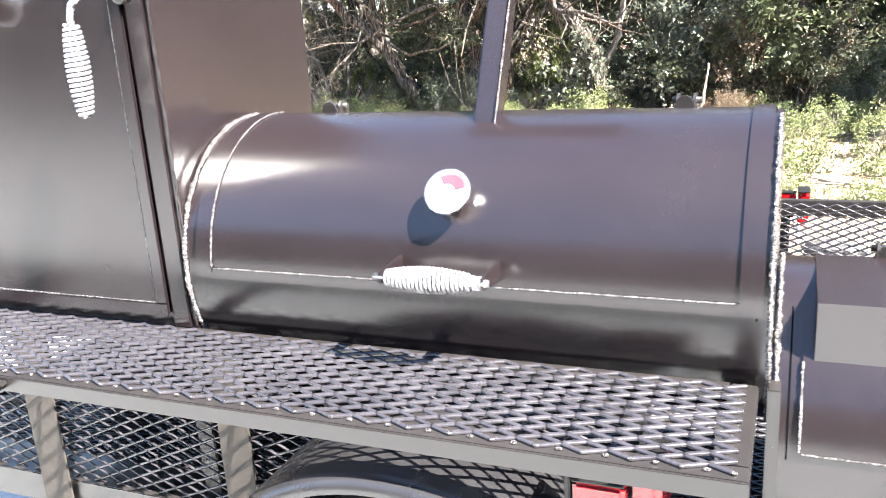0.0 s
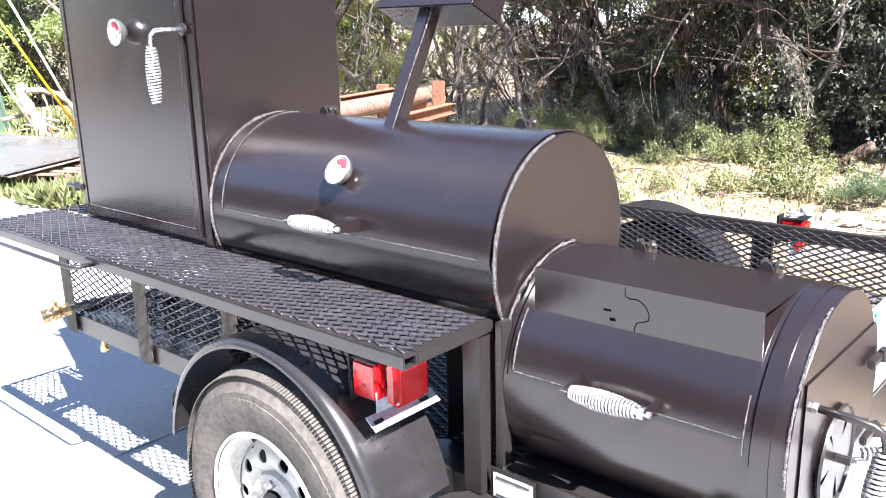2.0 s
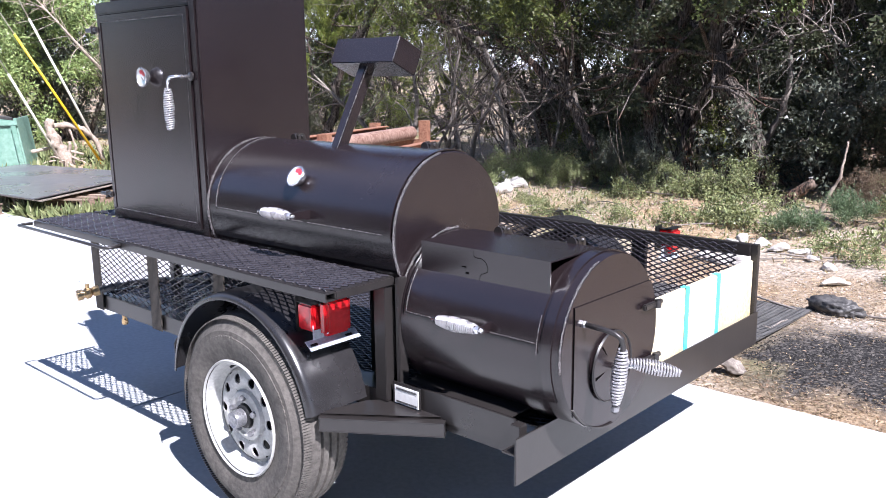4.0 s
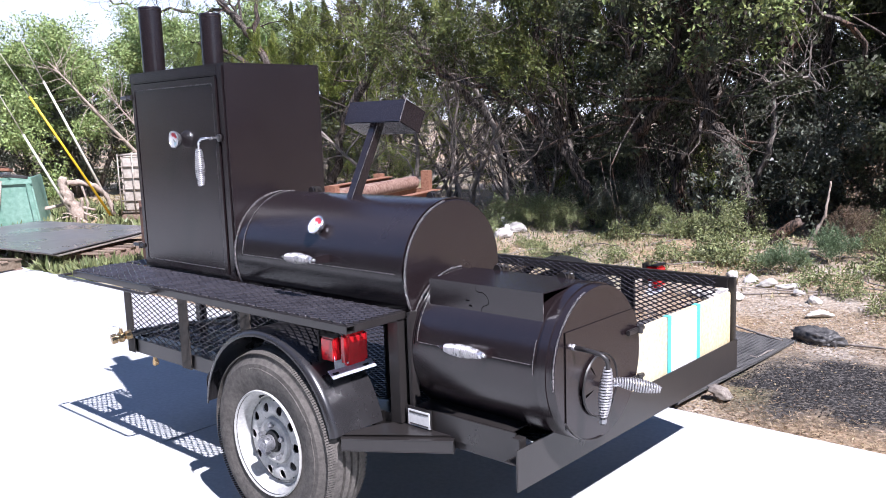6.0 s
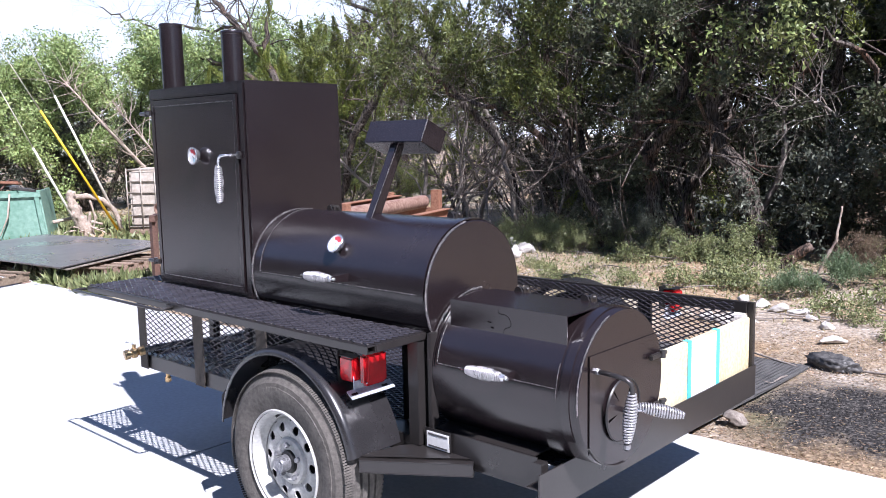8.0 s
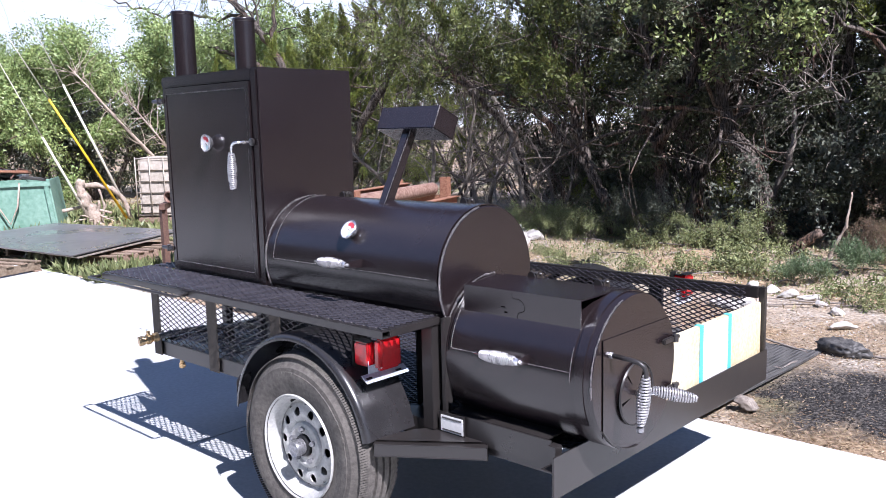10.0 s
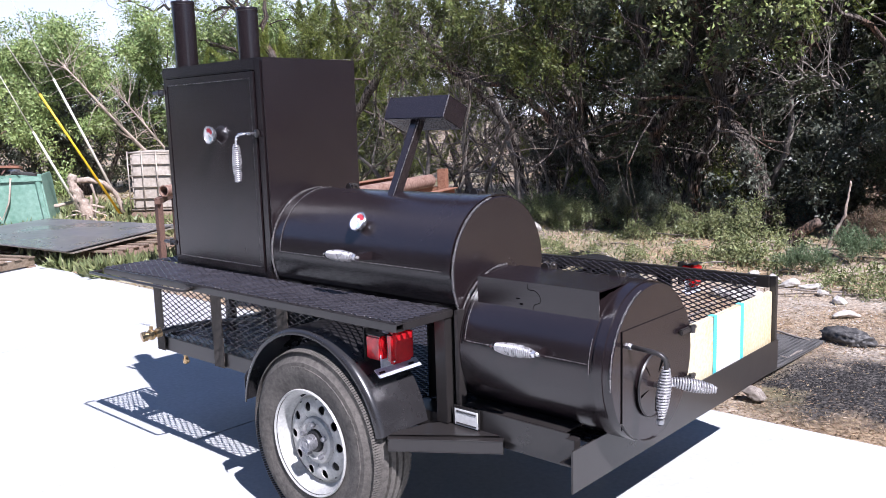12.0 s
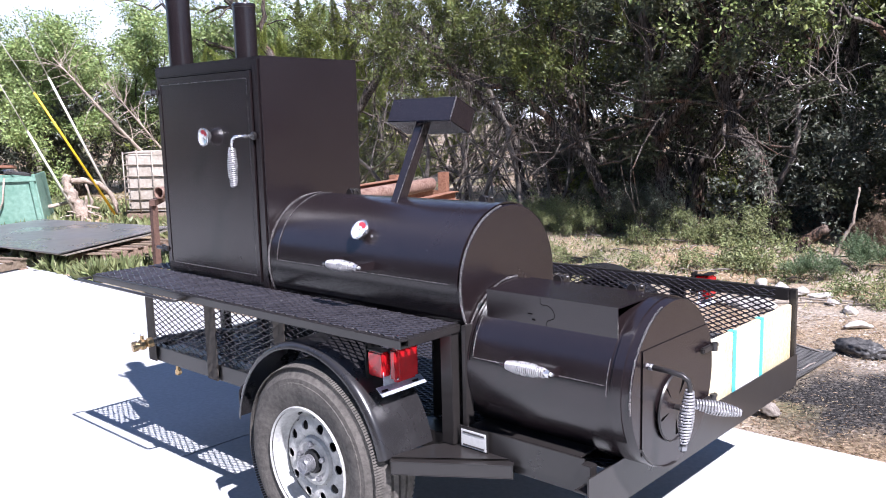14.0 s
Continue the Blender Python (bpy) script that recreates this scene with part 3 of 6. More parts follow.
def make_wheel(y_out, sign, name):
    """sign -1: the outer face looks to -y."""
    ax = (0, -sign, 0)
    o = (WX, y_out, WZ)
    wheel = part(name, lathe([(0.002, 0.192), (0.002, 0.206), (-0.006, 0.232), (-0.011, 0.258), (-0.010, 0.280), (-0.0075, 0.2805), (-0.006, 0.298), (0.001, 0.306),
                              (0.012, 0.322), (0.022, 0.337), (0.040, 0.346), (0.060, 0.349), (0.062, 0.340), (0.070, 0.340), (0.072, 0.351),
                              (0.092, 0.352), (0.094, 0.342), (0.102, 0.342), (0.104, 0.352), (0.124, 0.351), (0.126, 0.341), (0.134, 0.341),
                              (0.136, 0.349), (0.160, 0.345), (0.178, 0.335), (0.192, 0.312), (0.204, 0.27), (0.198, 0.232), (0.190, 0.192)],
                             o, ax, 96), RUBBER, trailer, "dusty black trailer tyre")
    lugs = []
    for count, half, s0, s1, r0, high in ((224, 0.0033, 0.004, 0.058, 0.3465, 0.0032), (112, 0.0066, 0.140, 0.188, 0.340, 0.0050)):
        for k in range(count):
            a = math.tau * k / count
            b = box(-half, half, s0, s1, 0, high, 0)
            lean = 0.16 if s0 < 0.1 else -0.2
            for v in b.verts:
                edge = 0.013 if (s0 < 0.1) == (v.co.y < (s0 + s1) / 2) else 0.0
                rad = r0 + v.co.z - edge
                ang = a + v.co.x / WR + lean * (v.co.y - s0)
                v.co = (WX + rad * math.cos(ang), y_out - sign * v.co.y, WZ + rad * math.sin(ang))
            lugs.append(b)
    part("tread", join(*lugs), RUBBER, wheel)["kind"] = "stuff"
    ribs = []
    for k in range(5):
        a0 = math.tau * k / 5 + 0.3
        for j in range(6):
            a = a0 + j * 0.055
            b = box(-0.005, 0.005, -0.0035, 0.001, 0, 0.022, 0)
            for v in b.verts:
                rad = 0.262 + v.co.z
                ang = a + v.co.x / 0.27
                v.co = (WX + rad * math.cos(ang), y_out + sign * 0.0095 - sign * v.co.y * -1, WZ + rad * math.sin(ang))
            ribs.append(b)
    part("sidewall_mark", join(*ribs), RUBBER, wheel)["kind"] = "stuff"
    rim = part("rim", lathe([(-0.004, 0.191), (-0.009, 0.197), (-0.003, 0.2005), (0.006, 0.196), (0.006, 0.192), (-0.001, 0.190), (0.010, 0.179), (0.026, 0.175),
                             (0.040, 0.172), (0.049, 0.163), (0.039, 0.155)], o, ax, 72), RIM, wheel, "silver modular steel rim")
    # disc with ten round holes
    disc = bmesh.new()
    n_h, r_in, r_out, r_hole, hr = 10, 0.088, 0.157, 0.126, 0.0168
    y_at = lambda r: 0.043 - 0.012 * math.sin(math.pi * (r - r_in) / (r_out - r_in)) - 0.004 * (r_out - r) / (r_out - r_in)
    P = lambda r, a, d=0.0: (WX + r * math.cos(a), y_out - sign * (y_at(r) + d), WZ + r * math.sin(a))
    m = 24
    for k in range(n_h):
        c, half = math.tau * k / n_h, math.pi / n_h
        outer, inner, deep = [], [], []
        for i in range(m):
            t = math.tau * i / m
            dx, dy = math.cos(t), math.sin(t)
            hx, hy = r_hole + hr * dx, hr * dy
            inner.append((math.hypot(hx, hy), c + math.atan2(hy, hx)))
            sc = min((r_out - r_hole) / dx if dx > 1e-6 else ((r_hole - r_in) / -dx if dx < -1e-6 else 9), (half * r_hole) / abs(dy) if abs(dy) > 1e-6 else 9)
            outer.append((r_hole + sc * dx, c + sc * dy / r_hole))
        vo = [disc.verts.new(P(*q)) for q in outer]
        vi = [disc.verts.new(P(*q)) for q in inner]
        vd = [disc.verts.new(P(*q, 0.005)) for q in inner]
        for i in range(m):
            j = (i + 1) % m
            disc.faces.new((vo[i], vo[j], vi[j], vi[i]))
            disc.faces.new((vi[i], vi[j], vd[j], vd[i]))
    bmesh.ops.remove_doubles(disc, verts=disc.verts[:], dist=2e-4)
    bmesh.ops.recalc_face_normals(disc, faces=disc.faces[:])
    part("wheel_disc", disc, RIM, wheel, "silver wheel disc with round holes")
    part("hub_face", lathe([(0.039, 0.089), (0.027, 0.083), (0.023, 0.070), (0.029, 0.062), (0.029, 0.0435), (0.033, 0.042), (0.070, 0.041)], o, ax, 48), RIM, wheel)
    part("brake_drum", lathe([(0.062, 0.0), (0.062, 0.168), (0.15, 0.168), (0.15, 0.0)], o, ax, 40), DARKHOLE, wheel)
    part("hub", lathe([(0.050, 0.041), (0.018, 0.040), (0.014, 0.036), (0.014, 0.0)], o, ax, 32), DARKHOLE, wheel, "black greasy hub")
    part("dust_cap", lathe([(0.030, 0.030), (-0.018, 0.029), (-0.024, 0.027), (-0.020, 0.022), (-0.020, 0.013), (-0.023, 0.011), (-0.023, 0.0)], o, ax, 32), CAP, wheel, "grey metal dust cap")
    for k in range(5):
        a = math.tau * k / 5 + 0.35
        part("lug_nut", lathe([(0.034, 0.0105), (0.012, 0.0100), (0.008, 0.007), (0.007, 0.0)], (WX + 0.063 * math.cos(a), y_out, WZ + 0.063 * math.sin(a)), ax, 6, False),
             CAP, wheel)
    part("valve_stem", tube([(WX - 0.055, y_out - sign * 0.05, WZ + 0.168), (WX - 0.06, y_out - sign * 0.02, WZ + 0.158)], 0.0045, 8), DARKHOLE, wheel)
    return wheel


make_wheel(-0.010, -1, "wheel")
make_wheel(2.02, 1, "wheel")


def make_fender(y_out, y_in, lip_sign):
    """Rounded fender: a bent sheet with a rolled outer lip."""
    bm = bmesh.new()
    rows = []
    R0 = 0.402
    prof = [(0.0, -0.024), (0.0, -0.017), (0.004, -0.008), (0.013, -0.0015), (0.028, 0.0), (abs(y_in - y_out), 0.0)]
    n = 56
    for k in range(n + 1):
        a = radians(12 + 160 * k / n)
        row = []
        for s, dr in prof:
            r = R0 + dr
            # flattened crown
            sx, sz = 1.0, 1.0
            row.append(bm.verts.new((-0.493 + r * math.cos(a) * sx, y_out - lip_sign * s, 0.362 + r * math.sin(a) * sz)))
        rows.append(row)
    for a, b in zip(rows, rows[1:]):
        for i in range(len(prof) - 1):
            bm.faces.new((a[i], b[i], b[i + 1], a[i + 1])).smooth = True
    bmesh.ops.recalc_face_normals(bm, faces=bm.faces[:])
    bmesh.ops.solidify(bm, geom=bm.faces[:], thickness=0.003)
    return bm


part("fender", make_fender(0.005, 0.235, -1), FENDER, trailer, "rounded black painted fender")
part("fender_foot", join(box(-0.892, -0.888, 0.02, 0.10, 0.432, 0.50, 0.001), lathe([(0, 0.0), (0, 0.04), (0.004, 0.04), (0.004, 0)], (-0.892, 0.06, 0.50), (1, 0, 0), 24)), FENDER, trailer)
part("fender", make_fender(2.005, 1.775, 1), FENDER, trailer, "rounded black painted fender")


def make_tail_lamp(sgn, y0, shift=0.0, drop=0.018, size=(1, 1, 1)):
    """Lamp on a slotted zinc bracket at the back of a fender; sgn +1: its side lens looks to -y."""
    Y = lambda v: y0 + sgn * v
    before = set(bpy.data.objects)
    ax0, ax1 = sorted((Y(0.035), Y(0.235)))
    lamp = part("tail_lamp", box(-0.240, -0.232, *sorted((Y(0.060), Y(0.13))), 0.655, 0.772, 0.002), DARKHOLE, trailer, "red tail lamp on slotted zinc bracket")
    part("lens", box(-0.230, -0.158, *sorted((Y(0.062), Y(0.10))), 0.668, 0.752, 0.006), LENS, lamp, "red side lens")
    part("lens", box(-0.152, -0.112, *sorted((Y(0.080), Y(0.186))), 0.656, 0.770, 0.012), LENS, lamp, "red rear lens")
    # dark covers added over the lens tops to hide their sunlit red
    part("added_lens_cover", join(box(-0.153, -0.111, *sorted((Y(0.079), Y(0.187))), 0.7715, 0.776, 0.001), box(-0.230, -0.158, *sorted((Y(0.061), Y(0.10))), 0.7535, 0.757, 0.001)), DARKHOLE, lamp)
    part("bracket", join(beam((-0.148, ax0, 0.632), (-0.148, ax1, 0.632), 0.036, 0.003, 0.001, up=(0.62, 0, 0.78)), box(-0.163, -0.160, ax0 + 0.03, ax1 - 0.05, 0.638, 0.69, 0.001)), ZINC, lamp, "slotted zinc bracket")
    for s in (0.06, 0.20):
        part("slot", beam((-0.1468, Y(s - 0.016), 0.6335), (-0.1468, Y(s + 0.010), 0.6335), 0.008, 0.0012, 0.0003, up=(0.62, 0, 0.78)), DARKHOLE, lamp)
        part("screw", lathe([(0, 0.004), (0.002, 0.003), (0.003, 0.0)], (-0.118, Y(0.088 + (s - 0.06) * 0.54), 0.67), (1, 0, 0), 10), CHROME, lamp)

    for ob in set(bpy.data.objects) - before:
        hub = Matrix.Translation((-0.17, Y(0.11), 0.70))
        ob.data.transform(Matrix.Translation((shift, 0, drop)) @ hub @ Matrix.Diagonal((*size, 1)) @ hub.inverted())


make_tail_lamp(1, 0.012)
make_tail_lamp(-1, 2.08, 0.21, 0.0, (0.85, 0.8, 0.95))

# certification plate by the rear post
plate = part("label_plate", box(0.006, 0.125, 0.250, 0.254, 0.448, 0.522, 0.001), PAINT_STEEL, trailer, "small white certification plate")
part("plate_face", box(0.016, 0.119, 0.2475, 0.2497, 0.454, 0.512, 0.0006), WHITE, plate, "white printed plate face")
for z0, z1 in ((0.459, 0.464), (0.500, 0.506)):
    part("print_bar", box(0.024, 0.112, 0.2462, 0.2472, z0, z1, 0.0003), GREY_INK, plate)

# drain pipe and brass valves
vdir = Vector((-0.02, -0.09, -0.012)).normalized()
drain = part("drain_pipe", join(tube([(-1.30, 0.44, 0.60), (-1.70, 0.42, 0.545), (-1.80, 0.36, 0.528), (-1.85, 0.25, 0.515), (-1.868, 0.215, 0.510)], 0.013, 12),
                                *(lathe([(0, 0.0), (0, 0.018), (0.012, 0.018), (0.012, 0.0)], (x, y, z), vdir, 8, False) for x, y, z in ((-1.842, 0.30, 0.519), (-1.848, 0.272, 0.517), (-1.855, 0.24, 0.5135)))), PIPE, trailer,
             "grey threaded drain pipe with brass valve")
part("valve", join(lathe([(0, 0.0), (0, 0.024), (0.026, 0.024), (0.027, 0.017), (0.034, 0.019), (0.040, 0.027), (0.058, 0.027), (0.064, 0.019), (0.070, 0.018), (0.071, 0.025), (0.096, 0.025), (0.097, 0.020), (0.097, 0.0)],
                         (-1.868, 0.215, 0.509), vdir, 8, False), tube([(-1.879, 0.168, 0.510), (-1.879, 0.168, 0.546)], 0.009)), BRASS, drain, "brass ball valve")
part("valve_lever", box(-1.955, -1.870, 0.160, 0.174, 0.546, 0.549, 0.001), WHITE, drain)
part("valve", join(tube([(-1.74, 0.262, 0.403), (-1.74, 0.262, 0.365)], 0.010, 10), lathe([(0, 0.0), (0, 0.015), (0.022, 0.015), (0.026, 0.009), (0.026, 0.0)], (-1.74, 0.262, 0.386), (0, 0, -1), 8, False),
                   tube([(-1.73, 0.262, 0.380), (-1.69, 0.25, 0.384)], 0.004, 8)), BRASS, trailer, "small brass drain cock")

# ---------------------------------------------------------------- smoker
smoker = thing("smoker", (-0.6, 0.52, BED), "dark brown steel barbecue smoker with cabinet, barrel and firebox", "smoker")
CX0, CX1, CY0, CY1, CZ0, CZ1 = -1.772, -0.998, 0.276, 0.775, 0.845, 1.765
cab = part("cabinet", box(CX0, CX1, CY0, CY1, CZ0 - 0.045, CZ1, 0.003), PAINT, smoker, "tall dark steel smoking cabinet")
part("weld_bead", join(bead([(CX1, CY0, CZ0 + 0.01), (CX1, CY0, CZ1 - 0.004)], 0.0032, 3, 0.012)), PAINT, cab)
# door with trim frame
DX0, DX1, DZ0, DZ1 = CX0 + 0.030, CX1 - 0.055, CZ0 + 0.03, CZ1 - 0.055
cdoor = part("cabinet_door", box(DX0, DX1, CY0 - 0.010, CY0 - 0.003, DZ0, DZ1, 0.002), PAINT, smoker, "flat dark steel cabinet door")
for a in (box(DX0 - 0.002, DX1 + 0.002, CY0 - 0.013, CY0 - 0.0105, DZ1 - 0.024, DZ1 + 0.002, 0.001), box(DX0 - 0.002, DX1 + 0.002, CY0 - 0.013, CY0 - 0.0105, DZ0 - 0.002, DZ0 + 0.022, 0.001),
          box(DX0 - 0.002, DX0 + 0.022, CY0 - 0.013, CY0 - 0.0105, DZ0 + 0.024, DZ1 - 0.026, 0.001), box(DX1 - 0.022, DX1 + 0.002, CY0 - 0.013, CY0 - 0.0105, DZ0 + 0.024, DZ1 - 0.026, 0.001)):
    part("trim_strip", a, PAINT, cdoor)
part("weld_bead", join(bead([(DX0 + 0.024, CY0 - 0.011, DZ1 - 0.026), (DX1 - 0.024, CY0 - 0.011, DZ1 - 0.026)], 0.0018, 4, 0.012),
                       bead([(DX0 + 0.024, CY0 - 0.011, DZ0 + 0.024), (DX1 - 0.024, CY0 - 0.011, DZ0 + 0.024)], 0.0017, 5, 0.012),
                       bead([(DX1 - 0.024, CY0 - 0.011, DZ0 + 0.03), (DX1 - 0.024, CY0 - 0.011, DZ1 - 0.03)], 0.0012, 6, 0.02)), WELD, cdoor)
part("door_gap", box(DX1 + 0.003, DX1 + 0.0055, CY0 - 0.0012, CY0 + 0.001, DZ0, DZ1 + 0.004, 0), SEAM, cab)
part("door_gap", box(DX0, DX1, CY0 - 0.0012, CY0 + 0.001, DZ1 + 0.003, DZ1 + 0.0055, 0), SEAM, cab)
part("jamb_bar", box(DX1 + 0.0062, CX1 - 0.010, CY0 - 0.006, CY0 - 0.0005, CZ0 + 0.006, CZ1 - 0.010, 0.002), PAINT, cab)
part("head_bar", box(CX0 + 0.004, DX1 + 0.008, CY0 - 0.006, CY0 - 0.0005, DZ1 + 0.010, CZ1 - 0.008, 0.002), PAINT, cab)
for hz in (0.955, 1.655):
    h = part("hinge", join(tube([(CX0 - 0.010, CY0 - 0.016, hz - 0.015), (CX0 - 0.010, CY0 - 0.016, hz + 0.015)], 0.010, 12), tube([(CX0 - 0.066, CY0 - 0.016, hz), (CX0 + 0.026, CY0 - 0.016, hz)], 0.0085, 8)), PAINT_STEEL, cdoor)
    part("hinge_leaf", box(CX0 + 0.002, CX0 + 0.030, CY0 - 0.0185, CY0 - 0.0132, hz - 0.012, hz + 0.012, 0.001), PAINT_STEEL, cdoor)


def make_gauge(at, axis, back, parent):
    """Round thermometer with a bright bezel and coloured dial."""
    a, n = Vector(at), Vector(axis).normalized()
    g = part("thermometer", lathe([(-0.024, 0.0), (-0.024, 0.015), (-0.018, 0.026), (-0.004, 0.036), (0.008, 0.0385), (0.010, 0.037), (0.010, 0.034), (0.0065, 0.033)], a, n, 40), CHROME, parent,
             "round thermometer with bright bezel")
    part("dial", lathe([(0.006, 0.0335), (0.006, 0.0)], a, n, 36), WHITE, g, "white dial")
    ref = n.cross(Vector((0, 0, 1)))
    part("dial_band", lathe([(0.0072, 0.029), (0.0072, 0.013)], a, n, 14, arc=1.9, start=-2.9, ref=ref), DIAL_RED, g)
    part("dial_band", lathe([(0.0072, 0.029), (0.0072, 0.013)], a, n, 14, arc=0.8, start=2.2 - 0.4, ref=ref), DIAL_BLUE, g)
    part("needle", beam(a + n * 0.0082, a + n * 0.0082 + Vector((0.018, 0, -0.012)), 0.003, 0.0012, 0), GREY_INK, g)
    part("stem", tube([a - n * back, a - n * 0.006], 0.008, 12), CHROME, g)
    return g


make_gauge((-1.354, 0.238, 1.457), (0, -1, 0), 0.036, cdoor)
part("handle", tube([(-1.045, 0.268, 1.459), (-1.045, 0.205, 1.459), (-1.050, 0.192, 1.459), (-1.065, 0.188, 1.457), (-1.082, 0.188, 1.447), (-1.089, 0.188, 1.425),
                               (-1.091, 0.188, 1.260)], 0.0062, 10), CHROME, cdoor, "bent rod with coil spring grip")
part("spring_grip", spring((-1.0895, 0.188, 1.415), (-1.091, 0.188, 1.266), 0.010, 0.0175, 18, 0.0036), SPRING, cdoor, "bright coil spring grip")
part("handle_boss", lathe([(0, 0.0), (0, 0.016), (0.008, 0.016), (0.010, 0.010), (0.010, 0)], (-1.045, 0.2655, 1.459), (0, -1, 0), 18), PAINT_STEEL, cdoor)
# legs that carry the cabinet and saddles under the barrel
for lx, ly in ((CX0 + 0.01, CY0 + 0.24), (CX1 - 0.05, CY0 + 0.01), (CX0 + 0.01, CY1 - 0.05), (CX1 - 0.05, CY1 - 0.05)):
    part("leg", box(lx, lx + 0.04, ly, ly + 0.04, BED - 0.002, CZ0 - 0.046, 0.002), PAINT_STEEL, smoker)
# guessed plate, added to keep the view under the cabinet dark
part("blocking_plate", box(CX0 + 0.055, CX1 - 0.055, CY1 - 0.036, CY1 - 0.030, BED + 0.004, CZ0 - 0.048, 0.001), PAINT_STEEL, smoker)
for sx in (-0.80, -0.22):
    part("saddle", box(sx, sx + 0.008, 0.37, 0.67, BED - 0.002, 0.765, 0.001), PAINT_STEEL, smoker)
# chimneys
for name, cx, cy, r, zt in (("chimney", -1.668, 0.345, 0.051, 2.062), ("chimney", -1.20, 0.36, 0.0455, 1.985)):
    ch = part(name, lathe([(0.0, r), (zt - CZ1, r), (zt - CZ1, r - 0.005), (0.02, r - 0.005), (0.02, 0.0)], (cx, cy, CZ1), (0, 0, 1), 40), PAINT, smoker, "round black chimney pipe")
    part("collar", lathe([(-0.004, r + 0.0005), (0.0, r + 0.0015), (0.008, r + 0.0015), (0.012, r)], (cx, cy, zt - 0.012), (0, 0, 1), 40), PAINT, ch)

# cooking barrel
BC, BR = (0.519, 0.961), 0.2535
BX0, BX1 = -0.999, 0.015
barrel = part("barrel", lathe([(0.0, 0.0), (0.0, BR - 0.004), (0.004, BR), (BX1 - BX0 - 0.010, BR), (BX1 - BX0 - 0.010, BR + 0.0015), (BX1 - BX0 - 0.002, BR + 0.0015),
                               (BX1 - BX0, BR - 0.002), (BX1 - BX0, 0.0)], (BX0, *BC), (1, 0, 0), 128, ref=(0, -1, 0)), PAINT, smoker, "horizontal dark steel cooking barrel")
for f in barrel.data.polygons:
    if abs(f.normal.x) > 0.9:
        f.use_smooth = False


def on_barrel(c, r, x, deg):
    a = radians(deg)
    return (x, c[0] - r * math.cos(a), c[1] + r * math.sin(a))


part("weld_bead", bead([on_barrel(BC, BR + 0.003, BX1 - 0.004, d) for d in range(-75, 82, 3)], 0.0042, 11), WELD, barrel, "rippled weld along the barrel end")
part("weld_bead", bead([on_barrel(BC, BR + 0.002, BX0 + 0.006, d) for d in range(-45, 100, 3)], 0.0045, 12), WELD, barrel)
LX0, LX1, LA = -0.950, -0.018, 4.0
lid = part("barrel_lid", sweep_arc(BC, LX0, LX1, BR + 0.0012, BR + 0.0045, LA, 112, 56), PAINT, smoker, "curved dark steel barrel lid")
part("trim_band", sweep_arc(BC, LX0 - 0.016, LX0 + 0.016, BR + 0.0048, BR + 0.0064, LA - 2, 112, 56), PAINT, lid)
part("trim_band", sweep_arc(BC, LX1 - 0.012, LX1 + 0.020, BR + 0.0048, BR + 0.0085, LA - 2, 112, 56), PAINT, lid)
part("trim_band", sweep_arc(BC, LX0 - 0.016, LX1 + 0.020, BR + 0.0013, BR + 0.0048, LA - 4.6, LA - 0.4, 4), PAINT, lid)
part("weld_bead", bead([on_barrel(BC, BR + 0.0065, LX0 + 0.018, d) for d in range(4, 100, 3)], 0.0019, 13), WELD, lid)
part("weld_bead", bead([on_barrel(BC, BR + 0.0055, x, LA - 0.3) for x in np.linspace(LX0 + 0.02, LX1 - 0.015, 40)], 0.0014, 14, 0.010), WELD, lid)
part("seam", sweep_arc(BC, LX1 + 0.0100, LX1 + 0.0120, BR + 0.0002, BR + 0.0012, LA - 6, 112, 56), SEAM, lid)
gdir = Vector((0, -math.cos(radians(34.6)), math.sin(radians(34.6))))
make_gauge(Vector((-0.472, *BC)) + gdir * 0.283, gdir, 0.029, lid)
# small bright stud put in to stand for a glint beside the dial
part("glint_stud", lathe([(0, 0.0), (0, 0.005), (0.003, 0.004), (0.004, 0)], on_barrel(BC, BR + 0.004, -0.432, 33), gdir, 12), CHROME, lid)


def make_bar_handle(c, r, xa, xb, deg, out, parent, turns=20):
    """A coil grip on a rod between two triangular tabs."""
    mid = on_barrel(c, r + out, 0, deg)
    part("spring_grip", spring((xa, mid[1], mid[2]), (xb, mid[1], mid[2]), 0.011, 0.0190, turns, 0.0029), SPRING, parent, "bright coil spring grip")
    part("handle_rod", tube([(xa - 0.022, mid[1], mid[2]), (xb + 0.026, mid[1], mid[2])], 0.0065, 10), CHROME, parent)
    for x in (xa - 0.012, xb + 0.016):
        bm = bmesh.new()
        P = [on_barrel(c, r + out + 0.006, x, deg - 1.5), on_barrel(c, r + out + 0.006, x, deg + 1.5), on_barrel(c, r + 0.003, x, deg + 5.5), on_barrel(c, r + 0.003, x, deg - 2)]
        va = [bm.verts.new(p) for p in P]
        vb = [bm.verts.new((p[0] + 0.005, p[1], p[2])) for p in P]
        bm.faces.new(va)
        bm.faces.new(vb[::-1])
        for i in range(4):
            bm.faces.new((va[i], vb[i], vb[(i + 1) % 4], va[(i + 1) % 4]))
        bmesh.ops.recalc_face_normals(bm, faces=bm.faces[:])
        tab = part("handle_tab", bm, PAINT, parent)
        part("weld_bead", bead([P[3], P[2]], 0.0016, 41, 0.005), WELD, tab)
    part("nut", lathe([(0, 0), (0, 0.012), (0.012, 0.012), (0.012, 0)], (xb + 0.004, mid[1], mid[2]), (1, 0, 0), 6, False), CHROME, parent)


make_bar_handle(BC, BR, -0.545, -0.405, 8, 0.078, lid)
